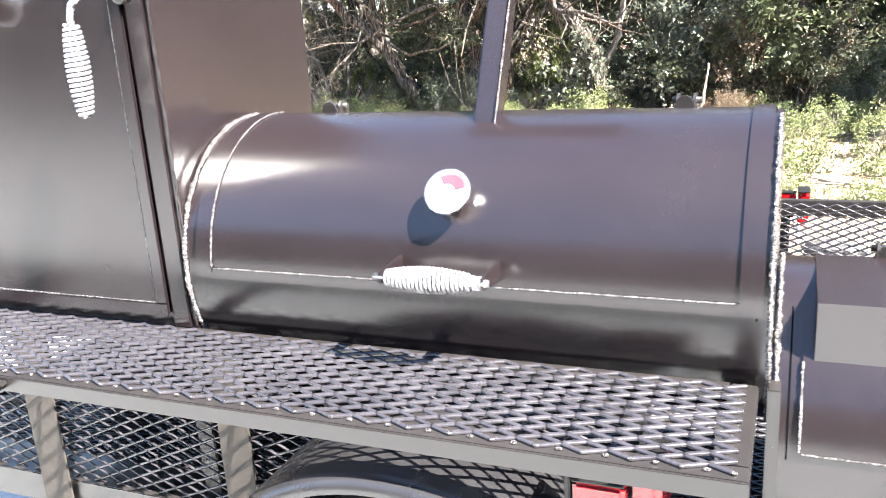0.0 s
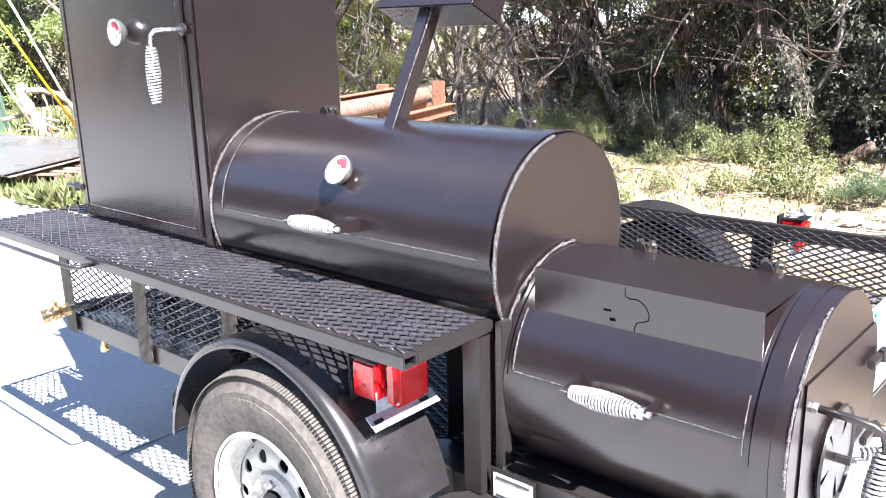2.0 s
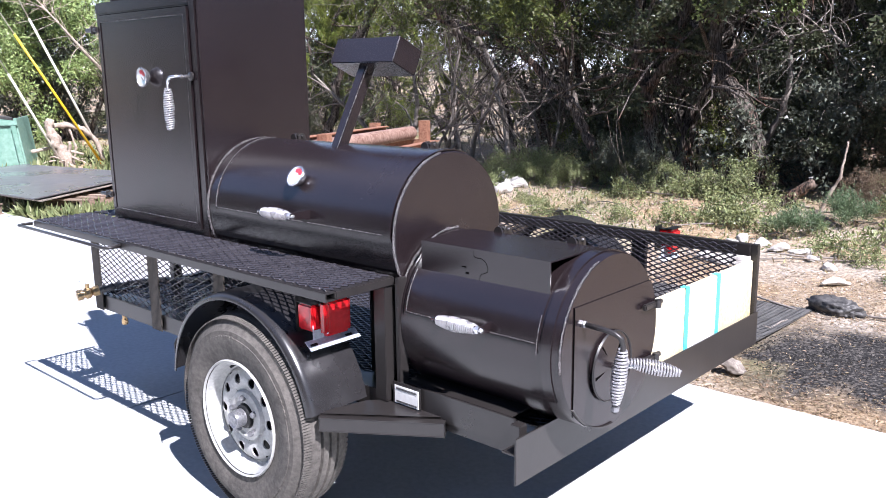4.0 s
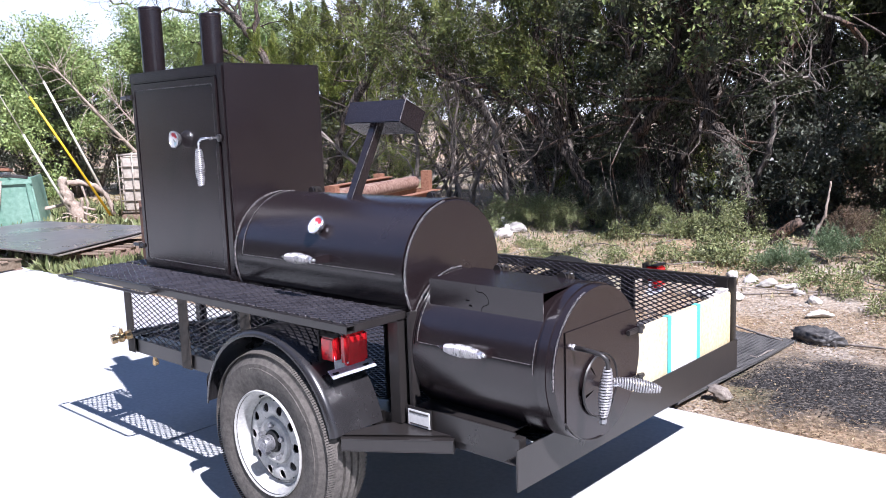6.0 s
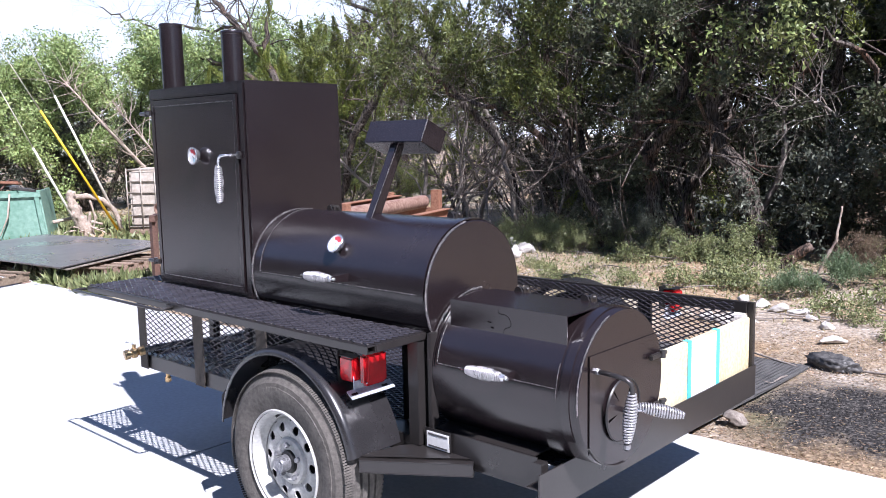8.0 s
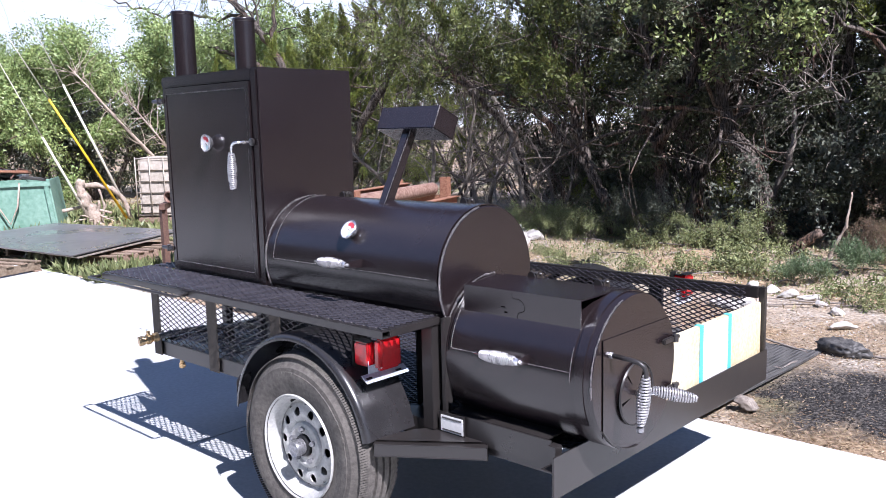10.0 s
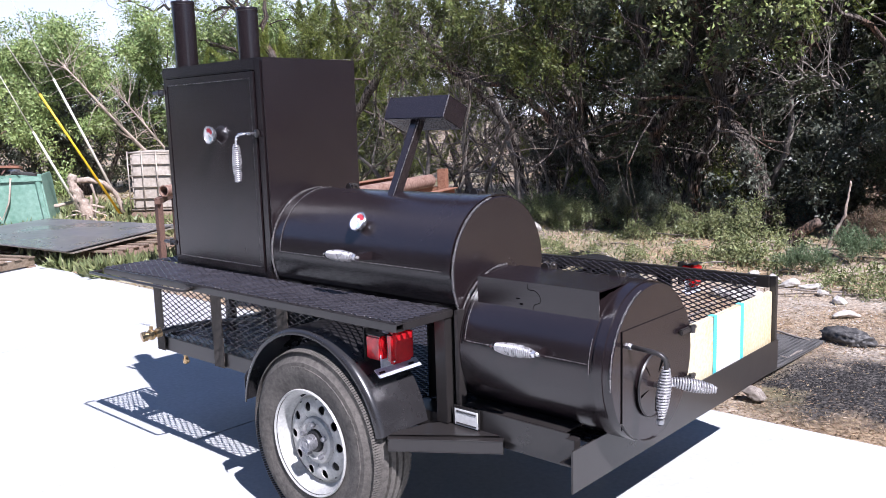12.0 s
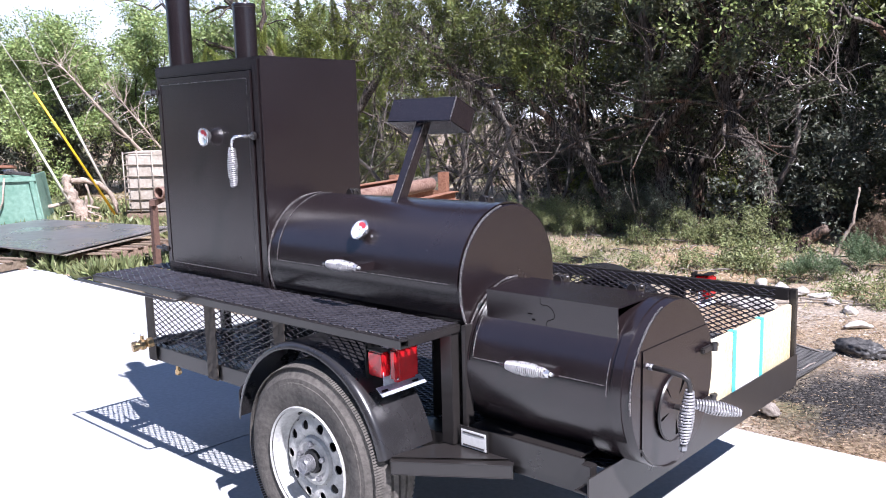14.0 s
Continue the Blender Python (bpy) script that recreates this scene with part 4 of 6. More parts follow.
# lifting lugs
def make_lug(x, y, z, parent):
    """A hinge ear: two upright tabs with a pin through them."""
    for s in (-0.016, 0.012):
        bm = bmesh.new()
        pr = [(-0.024, 0.0), (0.024, 0.0), (0.016, 0.028), (0.008, 0.037), (-0.008, 0.037), (-0.016, 0.028)]
        va = [bm.verts.new((x + s, y + u, z + w - 0.006)) for u, w in pr]
        vb = [bm.verts.new((x + s + 0.005, y + u, z + w - 0.006)) for u, w in pr]
        bm.faces.new(va)
        bm.faces.new(vb[::-1])
        for n in range(6):
            bm.faces.new((va[n], va[(n + 1) % 6], vb[(n + 1) % 6], vb[n]))
        bmesh.ops.recalc_face_normals(bm, faces=bm.faces[:])
        part("hinge_lug", bm, PAINT_STEEL, parent)
    ear = [(-0.022, -0.012), (0.022, -0.012), (0.021, 0.016), (0.014, 0.031), (0.004, 0.037), (-0.006, 0.036), (-0.016, 0.028), (-0.021, 0.014)]
    bm = bmesh.new()
    va = [bm.verts.new((x + u * 0.8, y - 0.030, z + w * 0.85)) for u, w in ear]
    vb = [bm.verts.new((x + u * 0.8, y - 0.025, z + w * 0.85)) for u, w in ear]
    bm.faces.new(va)
    bm.faces.new(vb[::-1])
    for n in range(8):
        bm.faces.new((va[n], va[(n + 1) % 8], vb[(n + 1) % 8], vb[n]))
    bmesh.ops.recalc_face_normals(bm, faces=bm.faces[:])
    part("hinge_ear", bm, PAINT_STEEL, parent)
    part("hinge_pin", tube([(x - 0.024, y, z + 0.02), (x + 0.026, y, z + 0.02)], 0.006, 10), PAINT_STEEL, parent)


make_lug(-0.828, 0.585, 1.206, lid)
make_lug(-0.145, 0.60, 1.204, lid)
# counterweight on a leaning post
cw_a, cw_b = Vector((-0.466, 0.462, 1.185)), Vector((-0.466, 0.622, 1.494))
part("weight_post", beam(cw_a, cw_b, 0.042, 0.042, 0.004, up=(0, 1, 0)), PAINT, smoker, "square leaning counterweight post")
cw_up = Vector((0, 0.42, 0.90)).normalized()
cw_back = Vector((0, 0.90, -0.42)).normalized()
cw = bmesh.new()
bmesh.ops.create_cube(cw, size=1)
cw_c = Vector((-0.45, 0.57, 1.50)) + cw_back * 0.060 + cw_up * 0.0475
for v in cw.verts:
    v.co = cw_c + Vector((0.324 * v.co.x, 0, 0)) + cw_back * 0.120 * v.co.y + cw_up * 0.095 * v.co.z
cwo = part("counterweight", solid(cw, 0.003), PAINT, smoker, "dark steel box counterweight on leaning post")
e = [cw_c + Vector((0.162, 0, 0)) + cw_back * a + cw_up * b for a, b in ((-0.06, -0.046), (-0.06, 0.046))]
part("weld_bead", bead(e, 0.0022, 21, 0.008), WELD, cwo)
part("weld_bead", bead([cw_a + Vector((0.0215, -0.019, 0.02)), cw_b + Vector((0.0215, -0.019, 0.0))], 0.002, 22, 0.008), WELD, cwo)

# firebox
FC, FR = (0.518, 0.714), 0.252
FX0, FX1 = 0.0165, 0.621
fbox = part("firebox", lathe([(0.0, FR - 0.006), (0.0, FR), (FX1 - FX0 - 0.006, FR), (FX1 - FX0, FR - 0.003), (FX1 - FX0, 0.0)], (FX0, *FC), (1, 0, 0), 128, ref=(0, -1, 0)), PAINT, smoker,
            "round dark steel firebox")
for f in fbox.data.polygons:
    if abs(f.normal.x) > 0.9:
        f.use_smooth = False
part("end_band", sweep_arc(FC, FX1 - 0.062, FX1 - 0.030, FR + 0.001, FR + 0.005, -30, 150, 64), PAINT, fbox)
part("weld_bead", bead([on_barrel(FC, FR + 0.001, FX1 - 0.003, d) for d in range(-8, 75, 3)], 0.0029, 31), WELD, fbox, "rippled weld round the firebox end")
part("weld_bead", bead([on_barrel(FC, FR + 0.004, FX0 + 0.006, d) for d in range(10, 100, 3)], 0.0044, 32), WELD, fbox)
flid = part("firebox_lid", sweep_arc(FC, 0.058, 0.548, FR + 0.0012, FR + 0.0045, 9, 66, 40), PAINT, smoker, "curved firebox lid")
part("weld_bead", join(bead([on_barrel(FC, FR + 0.005, 0.058, d) for d in range(9, 40, 3)], 0.0019, 33),
                       bead([on_barrel(FC, FR + 0.004, x, 8.6) for x in np.linspace(0.062, 0.54, 20)], 0.0013, 34, 0.01),
                       bead([on_barrel(FC, FR + 0.005, 0.545, d) for d in range(2, 28, 3)], 0.0013, 35)), WELD, flid)
part("seam", sweep_arc(FC, 0.040, 0.0425, FR + 0.0002, FR + 0.001, 6, 60, 10), SEAM, flid)
part("seam", sweep_arc(FC, 0.556, 0.559, FR + 0.0002, FR + 0.001, -2, 40, 10), SEAM, flid)
make_bar_handle(FC, FR, 0.225, 0.365, 10, 0.046, flid)
# box damper with a cut-out outline on its front
bmf = bmesh.new()
prof = [(0.320, 0.866), (0.320, 0.966), (0.560, 0.9675), (0.560, 0.9635), (0.324, 0.962), (0.324, 0.866)]
va = [bmf.verts.new((0.073, y, z)) for y, z in prof]
vb = [bmf.verts.new((0.547, y, z)) for y, z in prof]
for i in range(6):
    bmf.faces.new((va[i], va[(i + 1) % 6], vb[(i + 1) % 6], vb[i]))
for q in ((0, 1, 4, 5), (1, 2, 3, 4)):
    bmf.faces.new([va[i] for i in q])
    bmf.faces.new([vb[i] for i in q][::-1])
bmesh.ops.recalc_face_normals(bmf, faces=bmf.faces[:])
part("box_cover", solid(bmf), PAINT, flid, "folded steel box cover with cut-out outline")
part("end_plate", box(0.073, 0.077, 0.3245, 0.46, 0.93, 0.9615, 0), PAINT, flid)
outline = [(0.281, 0.962), (0.281, 0.945), (0.292, 0.941), (0.308, 0.942), (0.318, 0.937), (0.326, 0.931), (0.333, 0.916), (0.331, 0.905), (0.318, 0.899), (0.309, 0.897), (0.304, 0.888), (0.302, 0.873)]
part("cut_line", tube([(a, 0.3222, b) for a, b in outline], 0.0026, 8), SEAM, flid)
part("cut_line", box(0.236, 0.252, 0.3188, 0.3196, 0.9075, 0.911, 0), SEAM, flid)
part("cut_line", box(0.250, 0.262, 0.3188, 0.3196, 0.8895, 0.895, 0), SEAM, flid)
part("seam", box(0.074, 0.546, 0.3188, 0.3198, 0.8662, 0.8695, 0), SEAM, flid)
make_lug(0.182, 0.585, 0.956, fbox)
make_lug(0.457, 0.585, 0.956, fbox)
# firebox end: swinging door clipped by the round rim
dbm = bmesh.new()
edge = []
y0d, zt = 0.325, 0.851
for k in range(97):
    a = math.tau * k / 96
    y, z = FC[0] - (FR - 0.001) * math.cos(a), FC[1] + (FR - 0.001) * math.sin(a)
    edge.append((max(y, y0d), min(z, zt)))
clean = [edge[0]]
for q in edge[1:]:
    if math.hypot(q[0] - clean[-1][0], q[1] - clean[-1][1]) > 1e-3:
        clean.append(q)
corner = (y0d, zt)
if not any(math.hypot(q[0] - corner[0], q[1] - corner[1]) < 2e-3 for q in clean):
    i = max(range(len(clean)), key=lambda n: -abs(clean[n][0] - y0d) - abs(clean[n][1] - zt))
    clean[i] = corner
clean = clean[:-1] if math.hypot(clean[0][0] - clean[-1][0], clean[0][1] - clean[-1][1]) < 1e-3 else clean
f0 = [dbm.verts.new((FX1 + 0.001, y, z)) for y, z in clean]
f1 = [dbm.verts.new((FX1 + 0.0035, y, z)) for y, z in clean]
dbm.faces.new(f1)
for i in range(len(clean)):
    j = (i + 1) % len(clean)
    dbm.faces.new((f0[i], f0[j], f1[j], f1[i]))
bmesh.ops.recalc_face_normals(dbm, faces=dbm.faces[:])
fdoor = part("firebox_door", dbm, PAINT, smoker, "flat firebox door with air damper")
part("seam", box(FX1 + 0.0002, FX1 + 0.0030, y0d - 0.0022, y0d - 0.0004, 0.545, zt + 0.001, 0), SEAM, fdoor)
part("rim_lip", sweep_arc(FC, FX1 + 0.001, FX1 + 0.010, FR - 0.006, FR - 0.002, -92, -36, 24), PAINT_STEEL, fdoor)
DC = (0.508, 0.645)
dx = FX1 + 0.0045
disc = part("damper_disc", lathe([(0, 0.0), (0, 0.100), (0.004, 0.102), (0.007, 0.100), (0.007, 0.0)], (dx, *DC), (1, 0, 0), 48), PAINT, fdoor, "round rotating air damper")
for a, wide in ((0.95, 0.09), (2.25, 0.03), (3.35, 0.05), (4.85, 0.08), (5.75, 0.03)):
    tri = bmesh.new()
    pts = [(0.038, a), (0.088, a - wide), (0.088, a + wide)]
    tri.faces.new([tri.verts.new((dx + 0.0078, DC[0] + r * math.cos(t), DC[1] + r * math.sin(t))) for r, t in pts])
    part("vent_slot", tri, SEAM, disc)
part("damper_rim", lathe([(0.006, 0.099), (0.011, 0.101), (0.006, 0.104)], (dx, *DC), (1, 0, 0), 48), PAINT_STEEL, fdoor)
part("damper_bolt", tube([(dx + 0.006, *DC), (dx + 0.034, *DC)], 0.009, 8, smooth=False), PAINT_STEEL, fdoor)
part("damper_rod", tube([(dx + 0.028, DC[0], DC[1]), (0.690, 0.525, 0.652), (0.735, 0.553, 0.648)], 0.006, 10), CHROME, fdoor)
part("spring_grip", spring((0.672, 0.520, 0.662), (0.793, 0.604, 0.634), 0.0070, 0.0195, 18, 0.0032), SPRING, fdoor, "bright coil spring grip")
part("latch_rod", tube([(FX1 + 0.006, 0.362, 0.800), (0.690, 0.362, 0.797), (0.722, 0.364, 0.792), (0.738, 0.369, 0.780), (0.742, 0.374, 0.760), (0.728, 0.366, 0.592), (0.727, 0.365, 0.575)], 0.0075, 10),
     PAINT_STEEL, fdoor, "bent latch rod")
part("spring_grip", spring((0.7415, 0.373, 0.752), (0.729, 0.366, 0.600), 0.0085, 0.0185, 17, 0.0034), SPRING, fdoor, "bright coil spring grip")
part("nut", lathe([(0, 0), (0, 0.012), (0.012, 0.012), (0.012, 0)], (0.728, 0.3655, 0.592), (0, 0, -1), 6, False), CAP, fdoor)
part("latch_boss", lathe([(0, 0), (0, 0.0105), (0.008, 0.0105), (0.010, 0.008), (0.010, 0)], (FX1 + 0.004, 0.362, 0.800), (1, 0, 0), 6, False), CAP, fdoor)
for hz in (0.779, 0.612):
    part("hinge", join(tube([(FX1 + 0.022, 0.742, hz - 0.012), (FX1 + 0.022, 0.742, hz + 0.012)], 0.0105, 14), box(FX1 + 0.008, FX1 + 0.022, 0.672, 0.735, hz - 0.010, hz + 0.008, 0.003), box(FX1 + 0.006, FX1 + 0.020, 0.748, 0.782, hz - 0.008, hz + 0.006, 0.003)), PAINT_STEEL, fdoor)

# foam boards standing in the bed
bd = thing("foam_board", (0.505, 1.2, BED), "pale cream board bundled with turquoise tape, standing in the trailer", "board")
part("board", box(0.493, 0.516, 0.86, 1.767, 0.475, 0.716, 0.004), BOARD, bd)
part("white_sheet", box(0.5162, 0.5170, 1.200, 1.450, 0.480, 0.712, 0.0002), WHITE, bd, "white sheet under the tape")
for y in (1.182, 1.434):
    part("tape", join(box(0.5172, 0.5185, y, y + 0.030, 0.476, 0.7175, 0.0004), box(0.492, 0.5171, y + 0.003, y + 0.033, 0.7165, 0.7177, 0.0003)), TAPE, bd, "turquoise tape strip")

# ---------------------------------------------------------------- yard things
plate_o, p1, p2 = Vector((-7.34, 2.14, 0.165)), Vector((-0.40, 0.92, 0)).normalized(), Vector((-0.93, -0.10, 0)).normalized()
stack = thing("steel_plate", (-8.5, 3.0, 0.2), "large grey steel plate lying on pallets", "steel plate")
bm = bmesh.new()
q = [plate_o, plate_o + p1 * 1.95 + Vector((0, 0, 0.05)), plate_o + p1 * 1.95 + p2 * 3.1, plate_o + p2 * 3.1]
for h in (0.0, 0.012):
    fv = [bm.verts.new(p + Vector((0, 0, h + 0.03))) for p in q]
    bm.faces.new(fv)
vs = bm.verts[:]
for i in range(4):
    bm.faces.new((vs[i], vs[(i + 1) % 4], vs[4 + (i + 1) % 4], vs[4 + i]))
bmesh.ops.recalc_face_normals(bm, faces=bm.faces[:])
part("plate", bm, PLATE, stack)
bm = bmesh.new()
q = [p + Vector((0.02, 0.05, -0.02)) + p1 * 0.03 for p in q]
for h in (0.0, 0.012):
    bm.faces.new([bm.verts.new(p + Vector((0, 0, h + 0.02))) for p in q])
vs = bm.verts[:]
for i in range(4):
    bm.faces.new((vs[i], vs[(i + 1) % 4], vs[4 + (i + 1) % 4], vs[4 + i]))
bmesh.ops.recalc_face_normals(bm, faces=bm.faces[:])
part("plate", bm, GALV, stack)


def make_pallet(at, turn, name="pallet"):
    p = thing(name, (0, 0, 0), "weathered wooden pallet on the ground", "pallet", "pallets")
    for k in range(7):
        part("deck_board", box(-0.5, 0.5, -0.6 + k * 0.185, -0.6 + k * 0.185 + 0.09, 0.105, 0.122), WOOD, p)
    for x in (-0.48, -0.02, 0.44):
        part("stringer", box(x, x + 0.04, -0.6, 0.6, 0.018, 0.103), WOOD, p)
    for k in range(3):
        part("bottom_board", box(-0.5, 0.5, -0.6 + k * 0.55, -0.5 + k * 0.55, 0.0, 0.016), WOOD, p)
    p.matrix_basis = at @ pose(0, 0, 0, 0, 0, turn)
    return p


pal = make_pallet(pose(-7.95, 2.98, 0.02), 24)
for x, y, t in ((-9.1, 2.9, 18), (-10.1, 2.85, 12)):
    copy_thing(pal, pose(x, y, 0.02, 0, 0, t))
copy_thing(pal, pose(-8.15, 1.30, 0.0, 0, 0, 20))

# green steel bin with scrap on top
bin_ = thing("scrap_bin", (-12.9, 3.6, 0), "faded green steel scrap bin, scratched and dented", "scrap bin")
B0 = pose(-11.83, 3.94, -0.06, 0, 0, 240)


def placed(bm, m):
    bm.transform(m)
    return bm


def tapered(bm):
    """The bin's near end leans in towards its top."""
    for v in bm.verts:
        if v.co.x < 0.2:
            v.co.x += 0.02 + 0.12 * v.co.z
    return placed(bm, B0)


part("front_panel", tapered(box(0, 2.2, 0, 0.03, 0.05, 0.86, 0.006)), GREEN_STEEL, bin_)
part("back_panel", tapered(box(0, 2.2, -1.2, -1.17, 0.05, 0.86, 0.006)), GREEN_STEEL, bin_)
part("side_panel", tapered(box(0, 0.03, -1.168, -0.002, 0.05, 0.90, 0.006)), GREEN_STEEL, bin_)
part("side_panel", placed(box(2.17, 2.2, -1.168, -0.002, 0.05, 0.86, 0.006), B0), GREEN_STEEL, bin_)
part("bin_floor", placed(box(0.03, 2.17, -1.168, -0.002, 0.05, 0.08, 0), B0), GREEN_STEEL, bin_)
part("rim", tapered(box(-0.01, 2.21, 0.032, 0.07, 0.80, 0.87, 0.006)), GREEN_STEEL, bin_)
for x in (0.02, 1.05, 2.1):
    part("rib", tapered(box(x, x + 0.07, 0.032, 0.08, 0.05, 0.798, 0.006)), GREEN_STEEL, bin_)
part("pull_strap", placed(tube([(0.55, 0.085, 0.87), (0.6, 0.10, 0.5), (0.72, 0.12, 0.22), (0.88, 0.10, 0.5), (0.95, 0.085, 0.87)], 0.014, 8), B0), BLEACHED, bin_, "frayed tow strap")
rnd = random.Random(5)
for k in range(12):
    x, y = rnd.uniform(0.45, 1.9), rnd.uniform(-0.9, -0.05)
    lone("scrap_board", placed(placed(box(-0.42, 0.42, -0.10, 0.10, -0.02, 0.02, 0.004), pose(x, y, 0.885 + 0.016 * k, rnd.uniform(-9, 9), rnd.uniform(-9, 9), rnd.uniform(-40, 40))), B0),
         rnd.choice([BLACK_ROCK, BLACK_ROCK, PLATE, RUST]), "dark scrap sheet lying on the green bin", "scrap", "scrap on the bin")

for k in range(5):
    x = 0.5 + 0.28 * k
    lone("scrap_rod", placed(tube([(x, -0.7, 1.02), (x + 0.1, -0.3, 1.08 + 0.03 * (k % 3)), (x + 0.16, 0.12, 0.94 - 0.02 * k)], 0.014, 8), B0), RUST_DARK, "bent rusty rod sticking out of the green bin", "scrap", "scrap on the bin")
# caged liquid tote
tote = thing("liquid_tote", (-12.2, 6.0, 0), "yellowed white plastic tank in a steel tube cage", "tank")
M = pose(-10.58, 5.88, 0.0, 0, 0, 43)
part("tank", placed(box(-1.16, -0.02, 0.02, 0.98, 0.16, 1.14, 0.05), M), TOTE, tote)
for k in range(6):
    z = 0.17 + 0.19 * k
    part("cage_tube", placed(tube([(0, 0, z), (0, 1.0, z), (-1.18, 1.0, z), (-1.18, 0, z), (0, 0, z)], 0.011, 8), M), GALV, tote)
for k in range(6):
    x = -1.18 * k / 5
    part("cage_tube", placed(tube([(x, -0.016, 0.14), (x, -0.016, 1.15)], 0.011, 8), M), GALV, tote)
for k in range(1, 5):
    part("cage_tube", placed(tube([(0.016, k / 5, 0.14), (0.016, k / 5, 1.15)], 0.011, 8), M), GALV, tote)
part("skid", placed(box(-1.19, 0.01, -0.01, 1.01, 0.0, 0.13, 0.01), M), WOOD, tote)
part("filler_cap", placed(lathe([(0, 0.10), (0.05, 0.10), (0.06, 0.0)], (-0.6, 0.5, 1.14), (0, 0, 1), 24), M), DARKHOLE, tote)

# rusty pipe stand and rack of beams
stand = thing("pipe_stand", (-5.9, 2.6, 0), "rusty square-tube stand holding a short pipe", "pipe stand")
S = Vector((-5.95, 2.52, 0))
for dxs, dys in ((0, 0), (-0.75, 0.62)):
    part("leg", box(S.x + dxs - 0.03, S.x + dxs + 0.03, S.y + dys - 0.03, S.y + dys + 0.03, -0.03, 0.752), RUST_DARK, stand)
part("top_bar", beam(S + Vector((0.05, -0.04, 0.78)), S + Vector((-0.80, 0.66, 0.78)), 0.055, 0.055), RUST_DARK, stand)
lone("short_pipe", lathe([(0, 0.05), (0, 0.06), (0.9, 0.06), (0.9, 0.05), (0, 0.05)], (S.x - 0.06, S.y + 0.10, 0.868), (-0.35, 0.93, 0), 24), RUST_PIPE,
            "short rusty pipe lying on the stand", "pipe")
rack = thing("beam_rack", (-4.6, 5.2, 0), "rusty steel rack holding pipes and beams", "rack")
RM = pose(-3.98, 4.62, 0, 0, 0, -71)
for x in (0.0, 1.9):
    for y in (-0.55, 0.0):
        part("upright", placed(box(x - 0.045, x + 0.045, y - 0.045, y + 0.045, -0.03, 0.97 if y else 1.00, 0.004), RM), RUST, rack)
    part("bearer", placed(box(x - 0.04, x + 0.04, -0.503, -0.047, 0.735, 0.815, 0.004), RM), RUST, rack)
lone("steel_pipe", placed(lathe([(0, 0.052), (0, 0.066), (2.6, 0.066), (2.6, 0.052), (0, 0.052)], (0.06, -0.12, 0.882), (1, 0, 0), 24), RM), RUST_PIPE,
             "pale rusty pipe lying on the rack", "pipe")
for k, (y, z, h) in enumerate(((-0.25, 0.817, 0.09), (-0.36, 0.817, 0.09), (-0.46, 0.817, 0.12), (0.10, 0.715, 0.09))):
    lone("steel_beam", placed(join(box(-0.05, 2.6, y - 0.045, y + 0.045, z, z + 0.008, 0.001), box(-0.05, 2.6, y - 0.006, y + 0.006, z + 0.008, z + h - 0.008, 0.001), box(-0.05, 2.6, y - 0.045, y + 0.045, z + h - 0.008, z + h, 0.001)), RM),
         RUST, "rusty steel beam lying on the rack", "beam", "beams on the rack")


# poles leaning, bleached stump
def pole(a, b, mat, label, r=0.023):
    a, b = Vector(a), Vector(b)
    m = a.lerp(b, 0.52)
    p = thing("leaning_pole", a, label, "pole", "leaning poles")
    part("shaft", tube([a, m], [r, r * 0.8], 10), mat, p)
    part("whip", tube([m, b], [r * 0.42, r * 0.18], 8), POLE_WHITE, p)


pole((-12.2, 4.62, 0.02), (-12.2, 3.25, 2.90), POLE_WHITE, "white fibreglass pole with thin whip tip, leaning")
pole((-12.2, 5.28, 0.0), (-12.2, 2.95, 4.08), POLE_YELLOW, "yellow fibreglass pole with thin whip tip, leaning")
pole((-12.2, 5.36, 0.0), (-12.2, 3.35, 4.55), POLE_WHITE, "white fibreglass pole with thin whip tip, leaning")


def dead_wood(name, seed, at, size, lean, label):
    """A bleached root stump: a leaning flared trunk with low crooked roots."""
    rnd = random.Random(seed)
    st = thing(name, at.translation, label, "stump", "dead stumps")

    def crooked(p, d, length, r0, r1, n, droop):
        pts, rad = [Vector(p)], [r0]
        d = Vector(d).normalized()
        for i in range(n):
            d = (d + Vector((rnd.uniform(-1, 1), rnd.uniform(-1, 1), rnd.uniform(-1, 1))) * 0.32 + Vector((0, 0, droop))).normalized()
            q = pts[-1] + d * length / n
            q.z = max(q.z, 0.02)
            pts.append(q)
            rad.append((r0 + (r1 - r0) * (i + 1) / n) * rnd.uniform(0.8, 1.2))
        return tube(pts, rad, 10)

    part("trunk", placed(crooked((0, 0, -0.05), (lean, 0.1, 1), 0.95 * size, 0.11 * size, 0.03 * size, 9, 0.0), at), BLEACHED, st)
    for k in range(10):
        a = k * math.tau / 10 + rnd.uniform(-0.4, 0.4)
        part("root", placed(crooked((0, 0, rnd.uniform(0.05, 0.35) * size), (math.cos(a), math.sin(a), rnd.uniform(-0.1, 0.4)), rnd.uniform(0.5, 1.0) * size, 0.034 * size, 0.007, 8, -0.03), at), BLEACHED, st)
    return st


